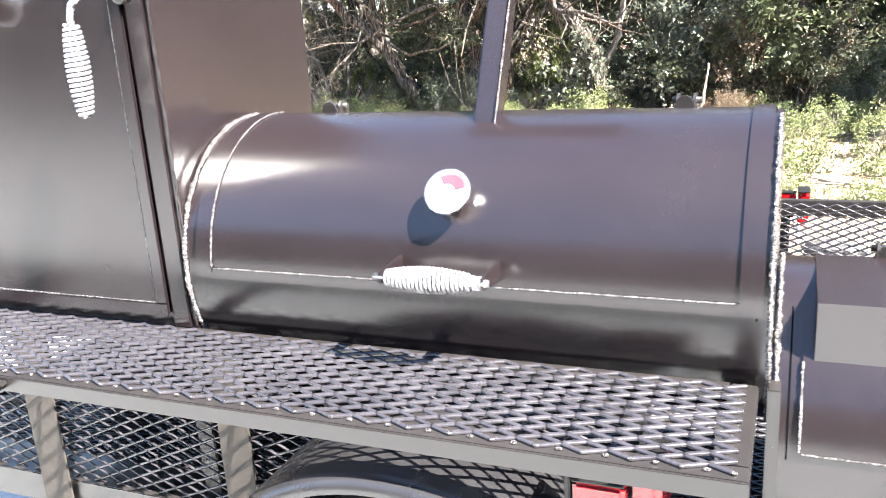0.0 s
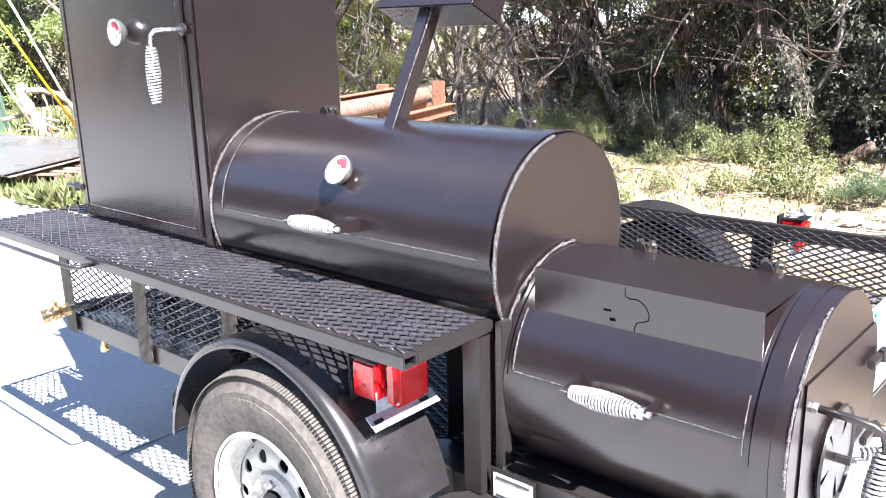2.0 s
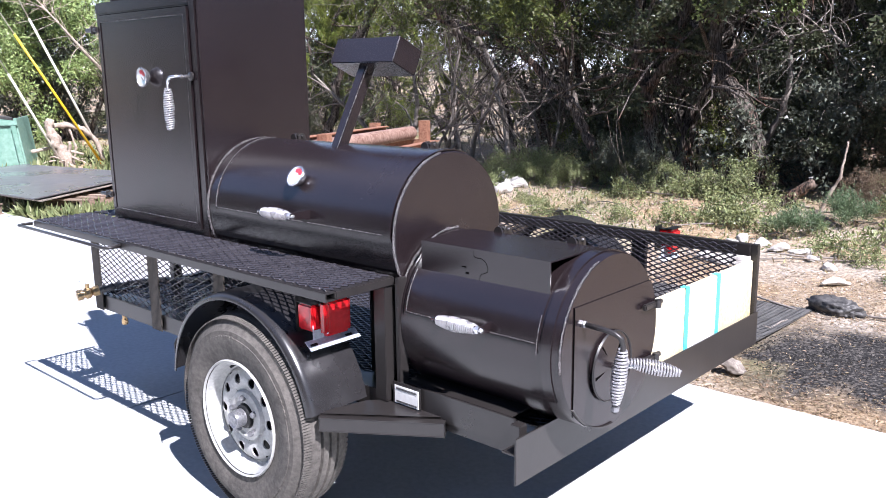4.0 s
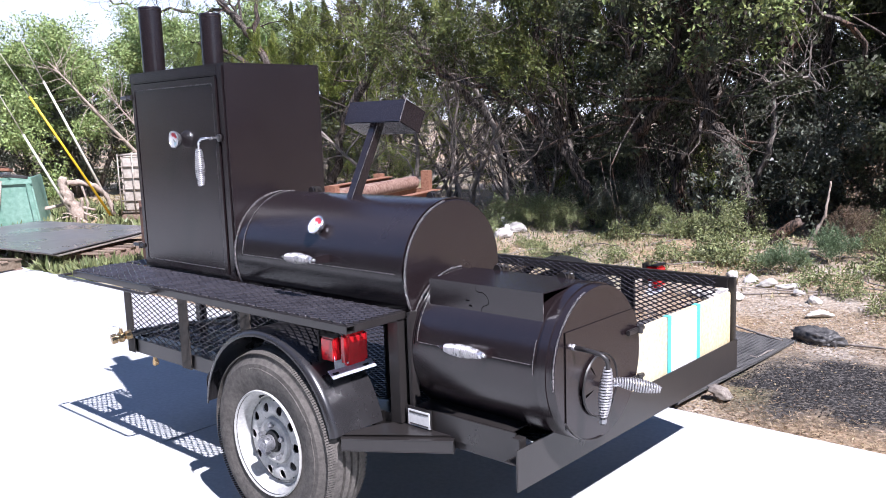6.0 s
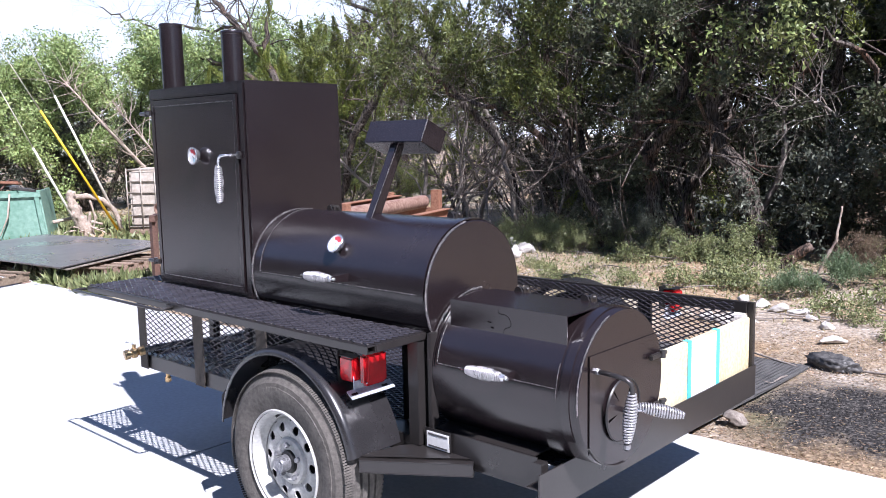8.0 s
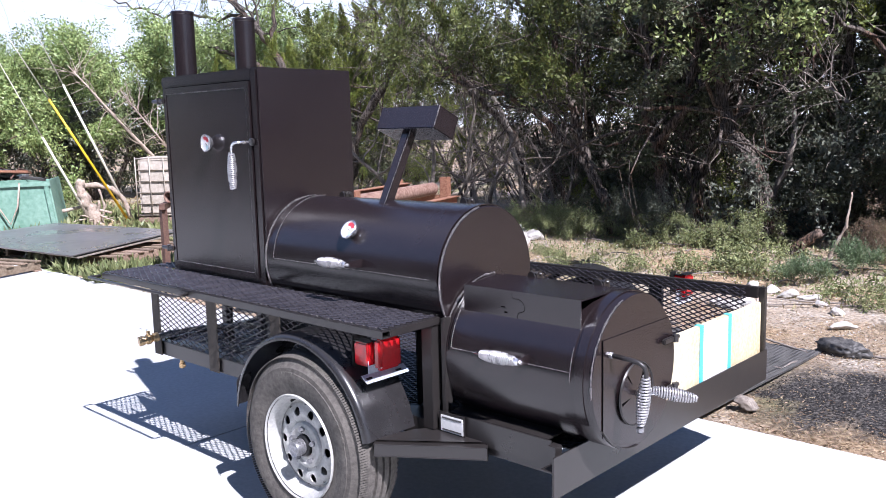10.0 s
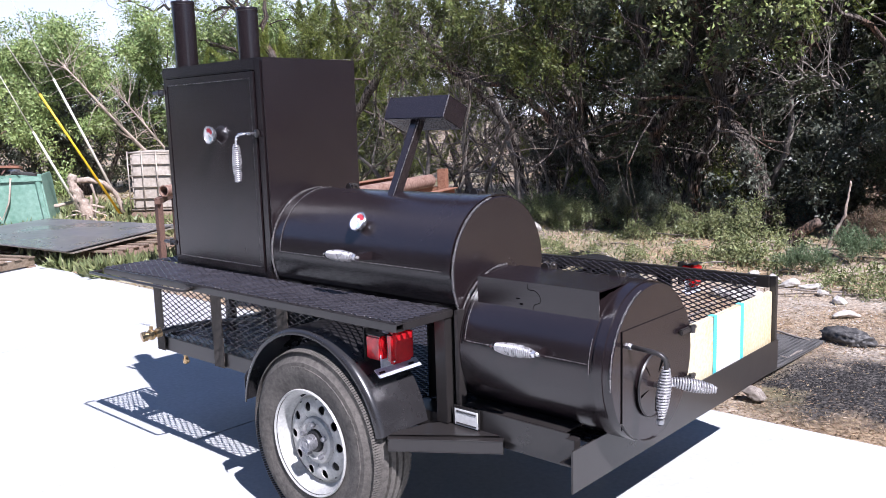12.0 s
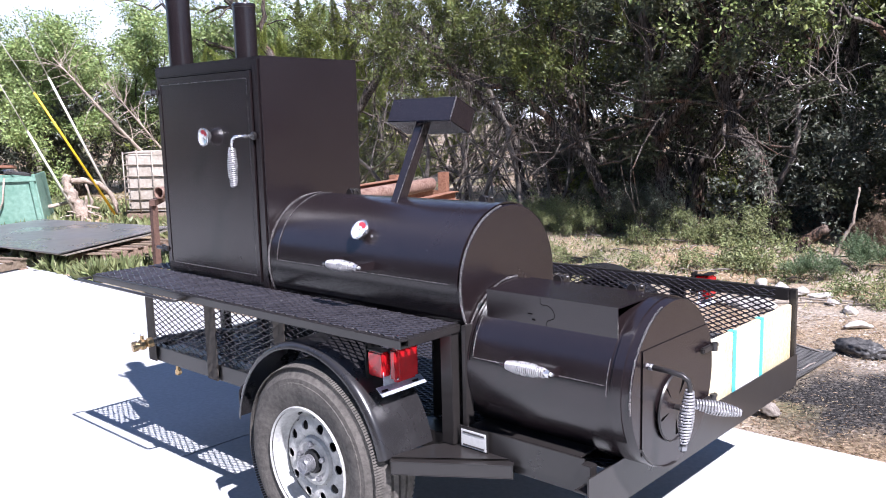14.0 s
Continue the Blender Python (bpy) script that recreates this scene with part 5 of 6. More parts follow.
def gnarled(name, pts, r0, r1, seed, mat, label, category, group):
    """A thick weathered piece of wood with a fluted, broken outline."""
    rnd = random.Random(seed)
    fine = []
    pts = [Vector(p) for p in pts]
    for a, b in zip(pts, pts[1:]):
        fine += [a.lerp(b, k / 6) + Vector((rnd.uniform(-1, 1), rnd.uniform(-1, 1), rnd.uniform(-1, 1))) * r0 * 0.16 for k in range(6)]
    fine.append(pts[-1])
    n = len(fine) - 1
    bm = tube(fine, [(r0 + (r1 - r0) * i / n) * rnd.uniform(0.85, 1.15) for i in range(n + 1)], 18)
    for v in bm.verts:
        v.co += Vector((1, 1, 0.3)) * (noise.noise(Vector((v.co.x * 40, v.co.y * 40, v.co.z * 9))) * 0.35 + noise.noise(v.co * 16) * 0.2) * r0
    return lone(name, bm, mat, label, category, group)


gnarled("tree_stump", [(-12.2, 4.72, -0.05), (-12.2, 4.58, 0.30), (-12.2, 4.47, 0.55), (-12.2, 4.42, 0.78)], 0.115, 0.055, 3, BLEACHED, "bleached leaning tree stump on the yard ground", "stump", "dead wood in the yard")
gnarled("dead_log", [(-12.2, 4.50, 0.69), (-12.3, 4.80, 0.68), (-12.2, 5.0, 0.61), (-12.2, 5.2, 0.42), (-12.2, 5.32, 0.04)], 0.046, 0.036, 4, BLEACHED, "bent pale dead log propped on the stump", "log", "dead wood in the yard")
gnarled("dead_log", [(-12.5, 4.2, 0.26), (-12.4, 4.55, 0.32), (-12.3, 5.02, 0.18)], 0.03, 0.022, 6, BLEACHED, "pale dead log lying on the yard ground", "log", "dead wood in the yard")
gnarled("dead_log", [(-12.4, 4.86, -0.03), (-12.3, 4.90, 0.3), (-12.3, 4.82, 0.62)], 0.022, 0.02, 7, BLEACHED, "pale dead branch standing under the log", "log", "dead wood in the yard")
gnarled("dead_log", [(-1.32, 6.72, 0.07), (-1.12, 6.76, 0.25), (-0.95, 6.80, 0.40)], 0.062, 0.045, 8, BARK, "brown fallen log at the wood's edge", "log", "dead wood at the wood's edge")
gnarled("dead_branch", [(-0.88, 6.75, 0.08), (-0.78, 6.75, 0.31), (-0.70, 6.75, 0.47), (-0.68, 6.75, 0.62), (-0.655, 6.75, 0.80)], 0.019, 0.008, 9, BLEACHED, "white bleached branch standing at the wood's edge", "branch", "dead wood at the wood's edge")
dead_wood("root_stump", 5, pose(-12.2, 4.66, -0.02, 0, 0, 60), 0.55, -0.1, "pale bleached root stump beside the leaning poles")


# ---------------------------------------------------------------- rocks, mat, black chunk
def rock(name, at, size, seed, mat, label, category="rock", group="rocks beside the slab", crumble=1.0):
    """A broken stone: a rough ball trimmed by flat faces."""
    rnd = random.Random(seed)
    bm = bmesh.new()
    bmesh.ops.create_icosphere(bm, subdivisions=4, radius=1)
    cuts = [(rand_dir(rnd), rnd.uniform(0.42, 0.80)) for _ in range(15)]
    o = Vector((seed * 3.1, seed * 1.7, 0))
    for v in bm.verts:
        d = v.co.normalized()
        k = min([1.0] + [h / max(d.dot(n), 1e-3) for n, h in cuts if d.dot(n) > 0.05])
        k *= 1 + crumble * (0.10 * noise.noise(d * 3.7 + o) + 0.09 * noise.noise(d * 9 + o) + 0.05 * noise.noise(d * 22 + o))
        v.co = Vector((d.x * size[0], d.y * size[1], max(d.z, -0.35) * size[2])) * k * 1.2
    for f in bm.faces:
        f.smooth = True
    bm.transform(at)
    return lone(name, bm, mat, label, category, group)


def rand_dir(r):
    while True:
        v = Vector((r.uniform(-1, 1), r.uniform(-1, 1), r.uniform(-1, 1)))
        if 0.05 < v.length < 1:
            return v.normalized()


rock("rock", pose(0.19, 2.43, 0.01, 0, 0, 20), (0.075, 0.055, 0.05), 1, BROWN_ROCK, "brown field stone at the slab's edge")
rnd = random.Random(12)
for k in range(16):
    x, y = rnd.uniform(-1.0, 0.5), rnd.uniform(4.3, 5.2)
    rock("rock", pose(x, y, ground_z(x, y) + 0.02, 0, 0, rnd.uniform(0, 360)), (rnd.uniform(0.05, 0.13), rnd.uniform(0.04, 0.09), rnd.uniform(0.025, 0.055)), k + 5, STONE,
         "flat pale limestone rock on dry ground")
for k in range(7):
    x, y = rnd.uniform(-4.6, -3.9), rnd.uniform(5.9, 6.7)
    rock("rock", pose(x, y, ground_z(x, y) + 0.03, 0, 0, rnd.uniform(0, 360)), (rnd.uniform(0.07, 0.17), rnd.uniform(0.06, 0.13), rnd.uniform(0.05, 0.12)), k + 30, STONE,
         "white limestone rock in a low heap")
rock("black_chunk", pose(0.29, 3.70, 0.042, 4, -4, -14), (0.16, 0.10, 0.10), 51, BLACK_ROCK, "charred black slab of rubble lying on dry ground", "rubble", crumble=2.6)
mat_t = thing("steel_grate", (0.0, 2.9, 0), "flat grey mesh grate lying beside the slab", "grate")
gx = pose(-0.02, 2.12, 0.012, 0, 0, -2)
part("grate_sheet", placed(box(-0.95, 0.11, 0.01, 1.55, 0, 0.010, 0.002), gx), MAT, mat_t)
grid = expanded((-0.95, 0.01, 0.0125), (1, 0, 0), (0, 1, 0), 1.06, 1.54, 0.058, 0.028, 0.006, 0.004)
grid.transform(gx)
part("grate_mesh", grid, MAT, mat_t)


# ---------------------------------------------------------------- woods
class Sink:
    """Collects tubes and leaves as plain lists."""

    def __init__(self):
        self.v, self.f = [], []

    def tube(self, pts, rad, n=6, flute=0.0):
        u = None
        k0 = len(self.v)
        for i, p in enumerate(pts):
            t = (pts[min(i + 1, len(pts) - 1)] - pts[max(i - 1, 0)]).normalized()
            u = t.orthogonal().normalized() if u is None else (u - t * u.dot(t)).normalized()
            w = t.cross(u)
            for k in range(n):
                a = math.tau * k / n
                k_r = 1 + flute * noise.noise((k * 0.9, p.z * 1.3 + p.x, pts[0].x)) if flute else 1.0
                self.v.append(tuple(p + (u * math.cos(a) + w * math.sin(a)) * rad[i] * k_r))
        for i in range(len(pts) - 1):
            for k in range(n):
                a = k0 + i * n
                self.f.append((a + k, a + (k + 1) % n, a + n + (k + 1) % n, a + n + k))

    def leaf(self, p, d, side, length, width):
        k = len(self.v)
        nrm = d.cross(side) * (0.18 * length)
        self.v += [tuple(p), tuple(p + d * length * 0.5 + side * width * 0.5 + nrm), tuple(p + d * length), tuple(p + d * length * 0.5 - side * width * 0.5 + nrm)]
        self.f += [(k, k + 1, k + 2), (k, k + 2, k + 3)]

    def blade(self, p, d, side, length, width):
        k = len(self.v)
        self.v += [tuple(p + side * width * 0.5), tuple(p - side * width * 0.5), tuple(p + d * length)]
        self.f.append((k, k + 1, k + 2))

    def mesh(self, name, smooth=False):
        me = bpy.data.meshes.new(name)
        me.from_pydata(self.v, [], self.f)
        if smooth:
            me.polygons.foreach_set("use_smooth", [True] * len(me.polygons))
        return me


sides = (8, 6)


def grow(sinks, r, p, d, length, radius, level, tips, wiggle, lift, kids, stop):
    """A limb that bends, tapers and forks; the places of its twigs go to tips."""
    n = 6 if level < 1 else (5 if level < 2 else 3)
    sink = sinks[0] if level < 2 else sinks[1]
    pts, rad = [p.copy()], [radius]
    for i in range(n):
        d = (d + rand_dir(r) * wiggle + Vector((0, 0, lift))).normalized()
        p = p + d * length / n
        pts.append(p.copy())
        rad.append(radius * (1 - 0.62 * (i + 1) / n))
        if level >= stop - 1:
            tips.append((p.copy(), d.copy()))
    sink.tube(pts, rad, (sides[0] if radius > 0.03 else 4) if level == 0 else (sides[1] if level < 2 and radius > 0.015 else 3))
    if level >= stop:
        return
    for k in range(kids[min(level, len(kids) - 1)]):
        s = r.uniform(0.35, 1.0) if level else r.uniform(0.45, 1.0)
        i = min(n, max(1, int(round(s * n))))
        nd = (d * 0.5 + rand_dir(r) * 0.95 + Vector((0, 0, 0.18))).normalized()
        grow(sinks, r, pts[i], nd, length * r.uniform(0.5, 0.78), rad[i] * r.uniform(0.45, 0.72), level + 1, tips, wiggle * 1.1, lift * 0.7, kids, stop)


def limb(sink, sinks, r, pts, r0, r1, tips, wiggle, kids, bare):
    """A crooked stem through a few set places, with side branches growing from its upper part."""
    fine = []
    for a, b in zip(pts, pts[1:]):
        fine += [a.lerp(b, k / 5) + rand_dir(r) * 0.05 * (a - b).length * (k > 0) for k in range(5)]
    fine.append(pts[-1])
    n = len(fine) - 1
    rad = [(r0 + (r1 - r0) * i / n) * r.uniform(0.82, 1.18) for i in range(n + 1)]
    sink.tube(fine, rad, 14, 0.55)
    for i in range(int(n * bare), n + 1):
        for _ in range(1 if i < n else 3):
            d = (rand_dir(r) + Vector((0, -0.1, 0.35))).normalized()
            grow(sinks, r, fine[i], d, r.uniform(0.6, 1.5), rad[i] * 0.38, 1, tips, wiggle * 1.5, 0.05, kids, 3)


def make_tree(name, seed, height, stems, leaf_mat, bark, leaves, leaf_len, leaf_w, spread, label, category="tree", group="trees in the wood", kids=(5, 4, 3), stop=3, wiggle=0.28,
              trunk=0.11, low=0.0, needle=False, limbs=None, gap=-0.12, ball=0.12, broad=False, bare=0.5, keep=1.0):
    r = random.Random(seed)
    t = thing(name, (0, 0, 0), label, category, group)
    wood, tips = (Sink(), Sink()), []
    if stems > 3:
        wood = (wood[1], wood[1])
    for pts, r0, r1 in limbs or ():
        limb(wood[0], wood, r, [Vector(p) for p in pts], r0, r1, tips, wiggle, kids, bare)
    for s in range(stems):
        a = math.tau * s / stems + r.uniform(-0.5, 0.5)
        d = Vector((math.cos(a) * spread, math.sin(a) * spread, 1)).normalized()
        grow(wood, r, Vector((math.cos(a) * 0.10 * (stems > 1), math.sin(a) * 0.10 * (stems > 1), -0.12)), d, height * r.uniform(0.5, 0.62), trunk * r.uniform(0.75, 1.1), 0, tips, wiggle, 0.05, kids, stop)
    if stems <= 3:
        part("trunk", wood[0].mesh("trunk", True), bark, t)
    part("twig_tangle", wood[1].mesh("twig_tangle", True), bark, t)["kind"] = "stuff"
    if leaves:
        crown = Sink()
        o = Vector((seed * 1.7, seed * 0.9, 0))
        use = [q for q in tips if q[0].z > low * height and noise.noise(q[0] * 1.1 + o) > gap]
        r.shuffle(use)
        use = use[:max(1, int(len(use) * keep))]
        per = max(1, leaves // max(1, len(use)))
        for p, d in use:
            core = ball * r.uniform(0.65, 1.35)
            plume = (d * 0.5 + rand_dir(r) * 0.6 + Vector((0, 0, 0.55))).normalized()
            for k in range(per):
                out = rand_dir(r)
                if needle:
                    f = r.random()
                    q = p + plume * core * 2.6 * (f - 0.25) + out * core * 0.62 * (1.05 - f) * r.random() ** 0.4
                    ld = (plume * 0.9 + out * 0.75).normalized()
                else:
                    q = p + out * core * r.random() ** 0.55
                    ld = (out + rand_dir(r) * 0.9 + Vector((0, 0, -0.2))).normalized()
                put = crown.leaf if broad else crown.blade
                put(q, ld, ld.cross(rand_dir(r)).normalized(), leaf_len * r.uniform(0.6, 1.4), leaf_w * r.uniform(0.7, 1.25))
        part("crown", crown.mesh("crown"), leaf_mat, t)
    return t


OAK = "live oak with twisted grey limbs and small dark leaves"
CED = "bushy juniper with stringy bark and yellow-green foliage"
oaks = [make_tree("oak_tree", 11, 6.0, 2, LEAF_OAK, BARK, 36000, 0.066, 0.044, 0.28, OAK, trunk=0.13, ball=0.20, gap=0.0, keep=0.5),
        make_tree("oak_tree", 12, 5.6, 3, LEAF_OAK, BARK, 36000, 0.066, 0.044, 0.36, OAK, trunk=0.10, ball=0.20, gap=0.0, keep=0.5),
        make_tree("oak_tree", 13, 6.4, 1, LEAF_OAK, BARK, 36000, 0.066, 0.044, 0.12, OAK, kids=(7, 4, 3), trunk=0.17, ball=0.20, gap=0.0, keep=0.5)]
cedars = [make_tree("juniper_tree", 21, 5.2, 3, LEAF_CEDAR, BARK, 42000, 0.048, 0.028, 0.25, CED, kids=(6, 4, 3), trunk=0.08, low=0.12, needle=True, gap=0.0, ball=0.24, keep=0.20),
          make_tree("juniper_tree", 22, 5.8, 2, LEAF_CEDAR, BARK, 42000, 0.048, 0.028, 0.2, CED, kids=(7, 4, 3), trunk=0.09, low=0.12, needle=True, gap=0.0, ball=0.24, keep=0.20)]
tall = [make_tree("juniper_tree", 24, 6.6, 2, LEAF_JUNIPER_SHADE, BARK, 15000, 0.085, 0.050, 0.18, "tall juniper with bare trunk behind the clearing", kids=(7, 4, 3), trunk=0.10, low=0.30, needle=True, gap=0.0, ball=0.30, keep=0.5)]
DEAD = "leafless grey tree with tangled thin branches"
bares = [make_tree("bare_tree", 31, 4.6, 4, None, BARK_PALE, 0, 0, 0, 0.45, DEAD, kids=(6, 5, 4), stop=3, trunk=0.045, wiggle=0.34),
         make_tree("bare_tree", 32, 5.4, 2, None, BARK_PALE, 0, 0, 0, 0.5, DEAD, kids=(8, 6, 4), stop=3, trunk=0.07, wiggle=0.25)]
brush = [make_tree("dead_brush", 35, 1.5, 6, None, BARK_PALE, 0, 0, 0, 0.7, "dry leafless brush with pale tangled twigs", "brush", "dead brush in the wood", kids=(5, 4), stop=2, trunk=0.016, wiggle=0.4)]
brown = [make_tree("dead_bush", 36, 2.0, 5, LEAF_DEAD, BARK, 7000, 0.042, 0.022, 0.5, "dead bush with dry brown leaves", "bush", "dead bushes in the wood", kids=(5, 4), stop=2, trunk=0.022, wiggle=0.35)]
bright = [make_tree("mesquite_tree", 41, 5.0, 3, LEAF_BRIGHT, BARK, 46000, 0.066, 0.038, 0.4, "light green mesquite tree at the far edge of the yard", trunk=0.09, gap=-0.06, ball=0.26, keep=0.6)]
EDGE, EDGES = "low leafy green shrub at the wood's edge", "shrubs at the wood's edge"
shrubs = [make_tree("shrub", 51, 1.2, 9, LEAF_SHRUB, BARK_PALE, 850, 0.125, 0.062, 1.1, EDGE, "shrub", EDGES, kids=(2, 2), stop=2, trunk=0.010, gap=-0.25, ball=0.20, broad=True),
          make_tree("shrub", 52, 0.9, 8, LEAF_SHRUB, BARK_PALE, 650, 0.125, 0.060, 1.6, EDGE, "shrub", EDGES, kids=(2, 2), stop=2, trunk=0.009, gap=-0.25, ball=0.22, broad=True),
          make_tree("juniper_shrub", 53, 1.0, 5, LEAF_BLUE, BARK_PALE, 6000, 0.075, 0.020, 0.6, "small blue-green juniper bush", "shrub", EDGES, kids=(4, 3), stop=2, trunk=0.014, needle=True, gap=-1)]
leafy = [make_tree("leafy_shrub", 55, 1.1, 7, LEAF_SHRUB, BARK_PALE, 3000, 0.046, 0.025, 0.7, "bright green leafy shrub at the wood's edge", "shrub", EDGES, kids=(4, 3), stop=2, trunk=0.012, gap=-0.3, ball=0.10, broad=True)]
BUSH = "bushes in the wood"
thickets = [make_tree("thicket", 61, 2.4, 6, LEAF_OAK, BARK, 8500, 0.050, 0.032, 0.7, "dense dark understorey bush in the wood", "bush", BUSH, kids=(5, 4), stop=2, trunk=0.025),
            make_tree("thicket", 62, 2.0, 6, LEAF_GREY, BARK, 8500, 0.048, 0.030, 0.8, "grey-green understorey bush in the wood", "bush", BUSH, kids=(5, 4), stop=2, trunk=0.022),
            make_tree("thicket", 63, 2.2, 6, LEAF_CEDAR, BARK, 10000, 0.032, 0.016, 0.8, "dense juniper bush in the wood", "bush", BUSH, kids=(5, 4), stop=2, trunk=0.025, needle=True)]

# the trunks that stand at the wood's edge
FORE = "trees at the wood's edge"
make_tree("oak_tree", 71, 4.6, 0, LEAF_OAK, BARK, 26000, 0.046, 0.030, 0, "thick live oak with fissured trunk leaning aside", group=FORE, kids=(0, 3, 3), low=0.36, gap=0.0, ball=0.14, keep=0.45,
          limbs=[([(-1.60, 7.25, 0.02), (-1.65, 7.25, 0.38), (-1.76, 7.25, 0.80), (-1.90, 7.25, 1.11), (-2.10, 7.25, 1.36), (-2.20, 7.25, 1.64), (-2.23, 7.25, 2.08), (-2.20, 7.25, 2.9), (-2.0, 7.2, 4.0)], 0.118, 0.05),
                 ([(-2.19, 7.2, 1.98), (-1.88, 7.1, 2.32), (-1.64, 7.0, 2.65), (-1.3, 6.9, 3.2)], 0.045, 0.018)])
make_tree("juniper_tree", 72, 4.6, 0, LEAF_OAK, BARK, 20000, 0.046, 0.030, 0, "twisted grey tree forked into two stems", group=FORE, kids=(0, 3, 3), low=0.36, gap=0.0, ball=0.14, keep=0.45,
          limbs=[([(-2.82, 7.3, 0.02), (-2.89, 7.3, 0.51), (-2.96, 7.3, 0.89), (-3.05, 7.3, 1.27), (-3.17, 7.3, 1.61), (-3.16, 7.3, 2.11), (-3.23, 7.3, 2.9), (-3.1, 7.3, 3.8)], 0.098, 0.035),
                 ([(-3.03, 7.3, 1.24), (-2.86, 7.3, 1.44), (-2.66, 7.3, 1.68), (-2.58, 7.3, 2.2), (-2.48, 7.25, 3.0)], 0.062, 0.03)])
make_tree("juniper_tree", 73, 4.6, 0, LEAF_JUNIPER_SHADE, BARK, 26000, 0.046, 0.025, 0, "long leaning juniper with peeling grey bark", group=FORE, kids=(0, 4, 3), low=0.40, needle=True, gap=0.02, ball=0.18, keep=0.3,
          limbs=[([(-3.44, 7.1, 0.05), (-3.52, 7.1, 0.42), (-3.66, 7.1, 0.67), (-3.83, 7.1, 0.98), (-3.96, 7.1, 1.31), (-4.11, 7.1, 1.78), (-4.34, 7.1, 2.32), (-4.44, 7.1, 3.2)], 0.078, 0.03),
                 ([(-3.76, 7.1, 0.84), (-3.99, 7.1, 1.15), (-4.46, 7.1, 1.55), (-5.01, 7.1, 1.86), (-5.84, 7.1, 2.08), (-6.5, 7.1, 2.5)], 0.052, 0.022)])
make_tree("juniper_tree", 74, 4.6, 0, LEAF_JUNIPER_SHADE, BARK, 24000, 0.036, 0.020, 0, "juniper with shade-darkened foliage and thin crossing limbs behind the rack of beams", group=FORE, kids=(0, 4, 3), low=0.42, needle=True, gap=0.05, ball=0.20, keep=0.35,
          limbs=[([(-9.75, 8.2, 0.0), (-9.46, 8.2, 1.26), (-8.89, 8.2, 2.03), (-8.37, 8.2, 2.61), (-8.14, 8.2, 3.1), (-8.18, 8.2, 4.2)], 0.07, 0.04),
                 ([(-5.2, 8.0, 0.02), (-5.88, 8.0, 1.57), (-6.42, 8.0, 1.96), (-6.86, 8.0, 2.37), (-7.38, 8.0, 2.88), (-7.93, 8.0, 3.24), (-9.26, 8.0, 4.04)], 0.06, 0.026)])
make_tree("dark_tree", 78, 4.6, 0, LEAF_OAK, BARK, 9000, 0.042, 0.026, 0, "dark crooked tree standing deep in the wood", group=FORE, kids=(0, 3, 2), low=0.45,
          limbs=[([(-2.98, 8.2, 0.05), (-2.9, 8.2, 0.86), (-2.76, 8.2, 1.14), (-2.51, 8.2, 1.58), (-2.45, 8.2, 2.22), (-2.5, 8.2, 3.4)], 0.10, 0.05),
                 ([(-2.95, 8.25, 0.3), (-3.1, 8.3, 1.1), (-3.2, 8.3, 2.4)], 0.08, 0.04)])
# bare limbs that reach over the yard against the sky
make_tree("bare_tree", 79, 5, 0, None, BARK, 0, 0, 0, 0, "leafless grey tree whose thin limbs reach over the yard", group=FORE, kids=(0, 4, 3), wiggle=0.3,
          limbs=[([(-12.6, 9.6, 0.0), (-12.8, 9.6, 1.6), (-13.3, 9.5, 3.08), (-13.9, 9.5, 3.67), (-14.5, 9.5, 4.15), (-15.3, 9.5, 4.75), (-16.4, 9.5, 5.6)], 0.11, 0.03),
                 ([(-13.1, 9.5, 2.6), (-13.97, 9.5, 2.95), (-15.25, 9.5, 3.37), (-16.4, 9.5, 3.64), (-18.3, 9.5, 3.65), (-20.1, 9.5, 3.5), (-21.3, 9.5, 3.32)], 0.06, 0.012),
                 ([(-13.7, 9.5, 3.5), (-14.4, 9.5, 4.05), (-16.35, 9.5, 4.29), (-18.31, 9.5, 4.54), (-19.74, 9.5, 4.91), (-20.95, 9.5, 5.33)], 0.045, 0.012),
                 ([(-13.5, 9.5, 3.3), (-13.4, 9.5, 4.16), (-13.17, 9.5, 5.2)], 0.05, 0.02)])
make_tree("bare_tree", 80, 5, 0, None, BARK_PALE, 0, 0, 0, 0, "pale dead juniper limb hanging among the dark trees", group=FORE, kids=(0, 3, 3), wiggle=0.34,
          limbs=[([(-1.80, 7.6, 0.1), (-1.73, 7.6, 0.72), (-1.58, 7.6, 1.03), (-1.52, 7.6, 1.4), (-1.56, 7.6, 1.75), (-1.41, 7.6, 1.82), (-1.18, 7.6, 1.82), (-1.0, 7.6, 1.66)], 0.035, 0.015)])
make_tree("bare_tree", 81, 5, 0, None, BARK_PALE, 0, 0, 0, 0, "pale bare limb crossing before the junipers", group=FORE, kids=(0, 3, 3), wiggle=0.3,
          limbs=[([(-5.4, 7.8, 0.3), (-5.6, 7.8, 1.4), (-6.02, 7.8, 2.03), (-6.45, 7.8, 2.34), (-7.08, 7.8, 2.53), (-7.75, 7.8, 2.73), (-8.41, 7.8, 2.84)], 0.035, 0.012)])


